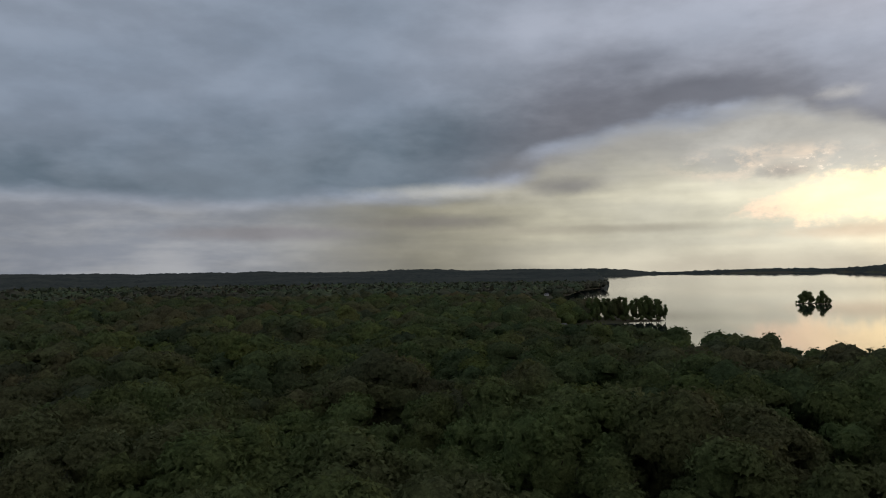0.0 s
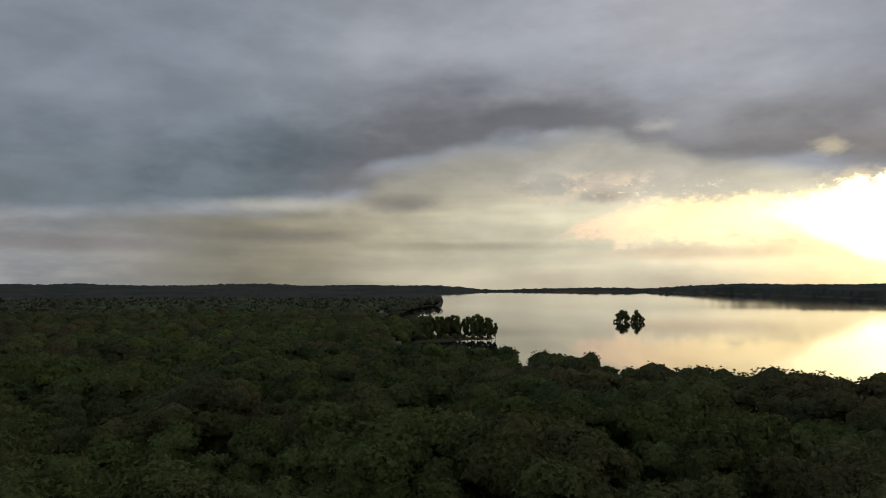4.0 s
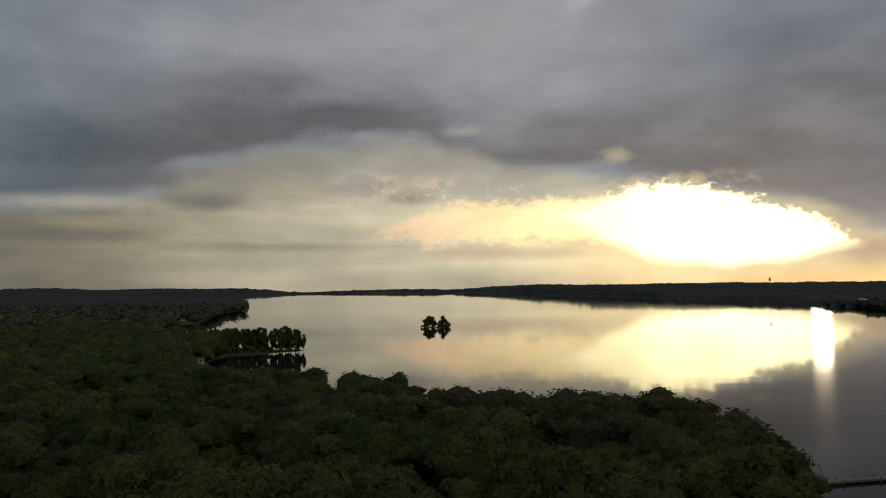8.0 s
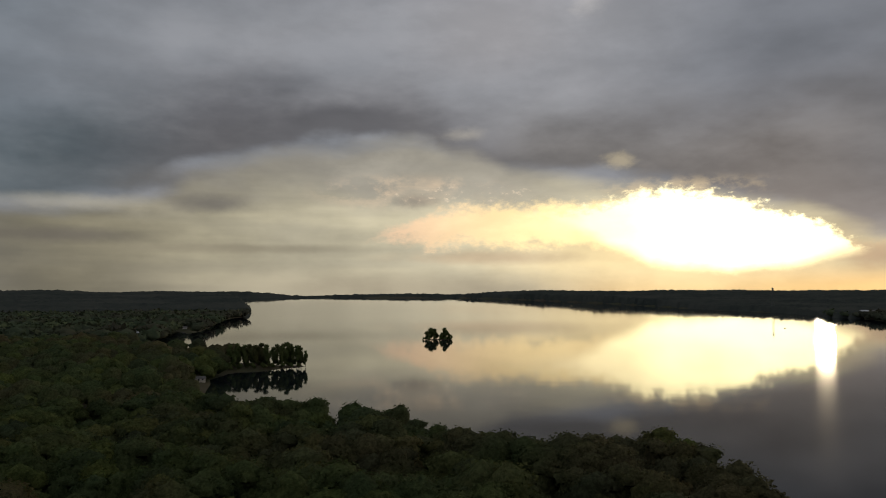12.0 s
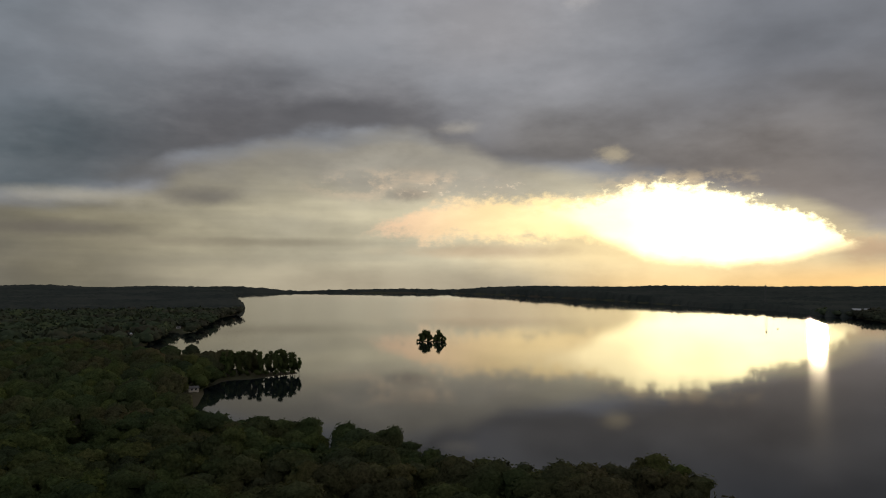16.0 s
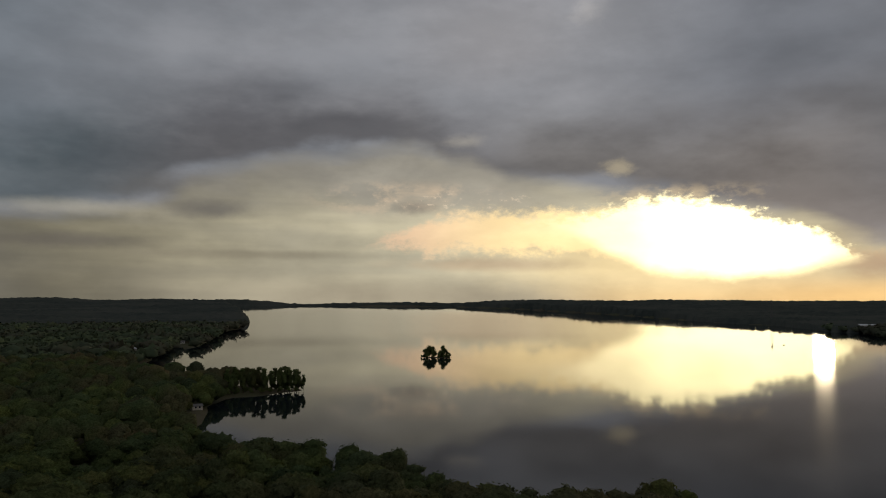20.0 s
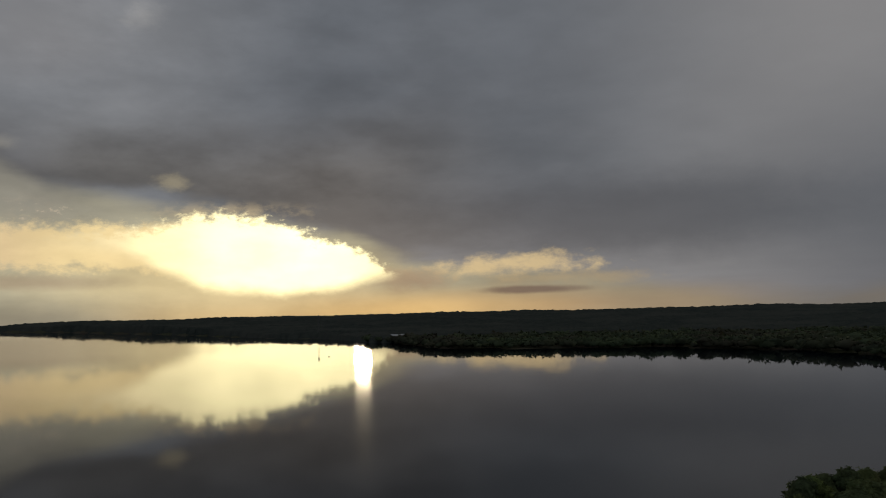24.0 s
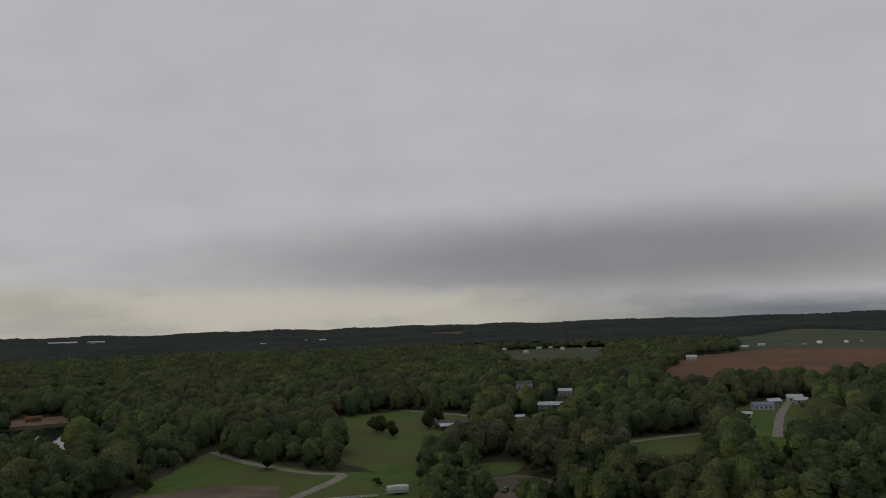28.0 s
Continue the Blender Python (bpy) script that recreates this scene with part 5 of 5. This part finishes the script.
house(64.3, 1190, 6, 4.5, 2.5, 1.4, M_WHITE, M_GREYROOF, 0, "small white boathouse at the wooded bay", 2, name="boathouse", category="boathouse")
house(65.3, 482, 6, 4, 2.2, 1.0, M_CREAM, M_GREYROOF, 20, "small cream cabin at the root of the wooded cape", 2, name="cabin", category="cabin")
house(61.3, 1023, 22, 9, 3.4, 1.6, M_CREAM, M_TINROOF, 0, "long cream boathouse at the head of the bay", 4, name="boathouse", category="boathouse")
ob = thing("water_tower", 104.9, 2300, 0, "slim dark water tower on the wooded skyline", "tower", z=LAND - 1)
for k in range(4):
    part("leg", rod((math.cos(k * 1.571) * 3.5, math.sin(k * 1.571) * 3.5, -1), (math.cos(k * 1.571) * 2.2, math.sin(k * 1.571) * 2.2, 57), 0.3), M_GREYROOF, ob)
part("tank", rod((0, 0, 57), (0, 0, 63), 2.4, sides=16), M_GREYROOF, ob)
part("cap", rod((0, 0, 63), (0, 0, 65), 2.4, 0.4, 16), M_GREYROOF, ob)

# ---- houses by the fields ----
house(218.0, 484, 20, 9, 3.0, 1.9, M_BROWN, M_GREYROOF, 8, "low brown ranch house at the field's edge", 5, True)
house(217.6, 474, 8, 6, 2.8, 1.2, M_BROWN, M_TINROOF, 8, "brown garage with a pale metal roof", 2, category="garage", name="garage")
house(223.2, 745, 15, 9, 4.6, 2.4, M_WHITE, M_GREYROOF, 5, "white two-storey house among trees", 4, True)
house(226.1, 664, 11, 7, 4.4, 1.8, M_CREAM, M_TINROOF, -8, "cream house with a pale metal roof", 3)
house(224.6, 572, 10, 7, 3.2, 1.8, M_CREAM, M_TINROOF, 6, "cream cottage with a pale roof among trees", 2)
house(225.7, 570, 11, 7, 3.2, 1.8, M_BROWN, M_TINROOF, 0, "brown cottage with a pale roof among trees", 3)
house(222.7, 510, 8, 4, 2.6, 1.0, M_WHITE, M_TINROOF, 12, "small white shed by the road", 2, category="shed", name="shed")
house(239.1, 562, 13, 7, 3.2, 1.7, M_WHITE, M_BLUEROOF, 14, "white barn with a blue-grey roof", 4, category="barn", name="barn")
house(239.8, 588, 9, 6, 3.0, 1.6, M_CREAM, M_TINROOF, 30, "cream barn with a pale roof", 3, category="barn", name="barn")
house(241.1, 613, 10, 6.5, 3.2, 1.8, M_WHITE, M_TINROOF, 10, "white farm building beside the drive", 3, category="barn", name="barn")
house(241.5, 598, 8, 6, 3.0, 1.5, M_WHITE, M_TINROOF, 0, "small white farm shed", 2, category="shed", name="shed")
house(238.1, 520, 6, 4, 2.4, 1.0, M_WHITE, M_TINROOF, 0, "small pale shed on the lawn", 2, category="shed", name="shed")
house(231.7, 1440, 44, 16, 6.5, 3.2, M_WHITE, M_TINROOF, 12, "long white farm shed beside fields", 6, category="shed", name="shed")
house(234.8, 1150, 14, 10, 5.0, 2.4, M_WHITE, M_TINROOF, 0, "white house at the ploughed field's end", 3)
rng = random.Random(77)
for az, d in ((236.8, 1480), (235.6, 1520), (241.7, 1610), (243.1, 1640), (244.6, 1655), (239.2, 1600), (233.4, 1540), (238.0, 1500), (232.8, 1500), (245.4, 1690)):
    w = rng.uniform(7, 13)
    house(az + rng.uniform(-0.3, 0.3), d + rng.uniform(-30, 30), w, w * 0.62, rng.uniform(3, 4.6), 2.2, rng.choice([M_WHITE, M_CREAM, M_CREAM]),
          rng.choice([M_TINROOF, M_GREYROOF]), rng.uniform(-40, 40), "farmhouse beyond the ploughed field", 3, group="far farmhouses")
for az, d in ((221.0, 1600), (222.0, 1640), (223.3, 1500), (224.4, 1650), (226.2, 1600), (227.3, 1660), (228.0, 1520), (225.0, 1700)):
    w = rng.uniform(7, 12)
    house(az + rng.uniform(-0.3, 0.3), d, w, w * 0.6, rng.uniform(3, 4.6), 2.2, rng.choice([M_WHITE, M_CREAM]), rng.choice([M_TINROOF, M_GREYROOF]),
          rng.uniform(-40, 40), "farmhouse behind the pasture", 3, group="pasture farmhouses")
house(190.4, 668, 11, 5, 2.8, 1.3, M_ORANGE, M_ORANGE, 0, "orange-stained timber shelter on a sandy bank", 3, category="shelter", name="timber_shelter")

house(191.9, 3300, 110, 36, 14, 3, M_CREAM, M_TINROOF, 8, "long pale factory in the far woods", 8, category="factory", name="factory", z=float(LAND + swell(3300.0) + 0.5 * rise(3300.0)))
house(194.0, 3320, 60, 30, 13, 2, M_CREAM, M_TINROOF, 8, "cream warehouse beside a far factory", 4, category="factory", name="warehouse", z=float(LAND + swell(3320.0) + 0.5 * rise(3320.0)))
for az, d, w in ((204.8, 2420, 18), (207.6, 2610, 20), (208.9, 2600, 24), (206.1, 2500, 12)):
    house(az, d, w, w * 0.5, 11.5, 3, M_CREAM, M_TINROOF, 5, "pale farm building rising out of the far woods", 3, category="building", name="farm_building", z=float(LAND + swell(d) + 0.5 * rise(d)))

# a lit lamp on the far beach
ob = thing("lamp_post", 177.2, 700, 0, "slim steel lamp post with a lit white head behind the beach", "street lamp")
part("pole", rod((0, 0, -0.2), (0, 0, 7.5), 0.1, 0.07), M_STEEL, ob)
part("lamp_head", box(0.9, 0.9, 0.5, z=7.5, bevel=0.08), M_LAMP, ob)

# small boat out on the water
ob = thing("rowing_boat", 105.6, 1250, 60, "small dark rowing boat on the lake", "boat", z=-0.1)
bm = bmesh.new()
prof = [(-2.2, 0.75), (-1.0, 0.85), (0.8, 0.8), (1.9, 0.45), (2.6, 0.03)]
top = [[bm.verts.new((x, s_ * w, 0.75 + 0.05 * abs(x))) for x, w in prof] for s_ in (-1, 1)]
keel = [bm.verts.new((x * 0.92, 0, 0.0)) for x, w in prof]
for side in top:
    for k in range(4):
        bm.faces.new((side[k], side[k + 1], keel[k + 1], keel[k]))
bm.faces.new((top[0][0], keel[0], top[1][0]))
bmesh.ops.recalc_face_normals(bm, faces=bm.faces[:])
part("hull", bm, M_TIMBER, ob)
for x in (-1.2, 0.3):
    part("thwart", box(0.3, 1.5, 0.06, x, 0, 0.55), M_TIMBER, ob)

# pond in the wood
sheet("pond", outline([(57.5, 342), (57.4, 368), (58.5, 370), (58.4, 342)]), 1.03, M_WATER, "small still pond in a glade", "pond", 5, 0.5, 14)
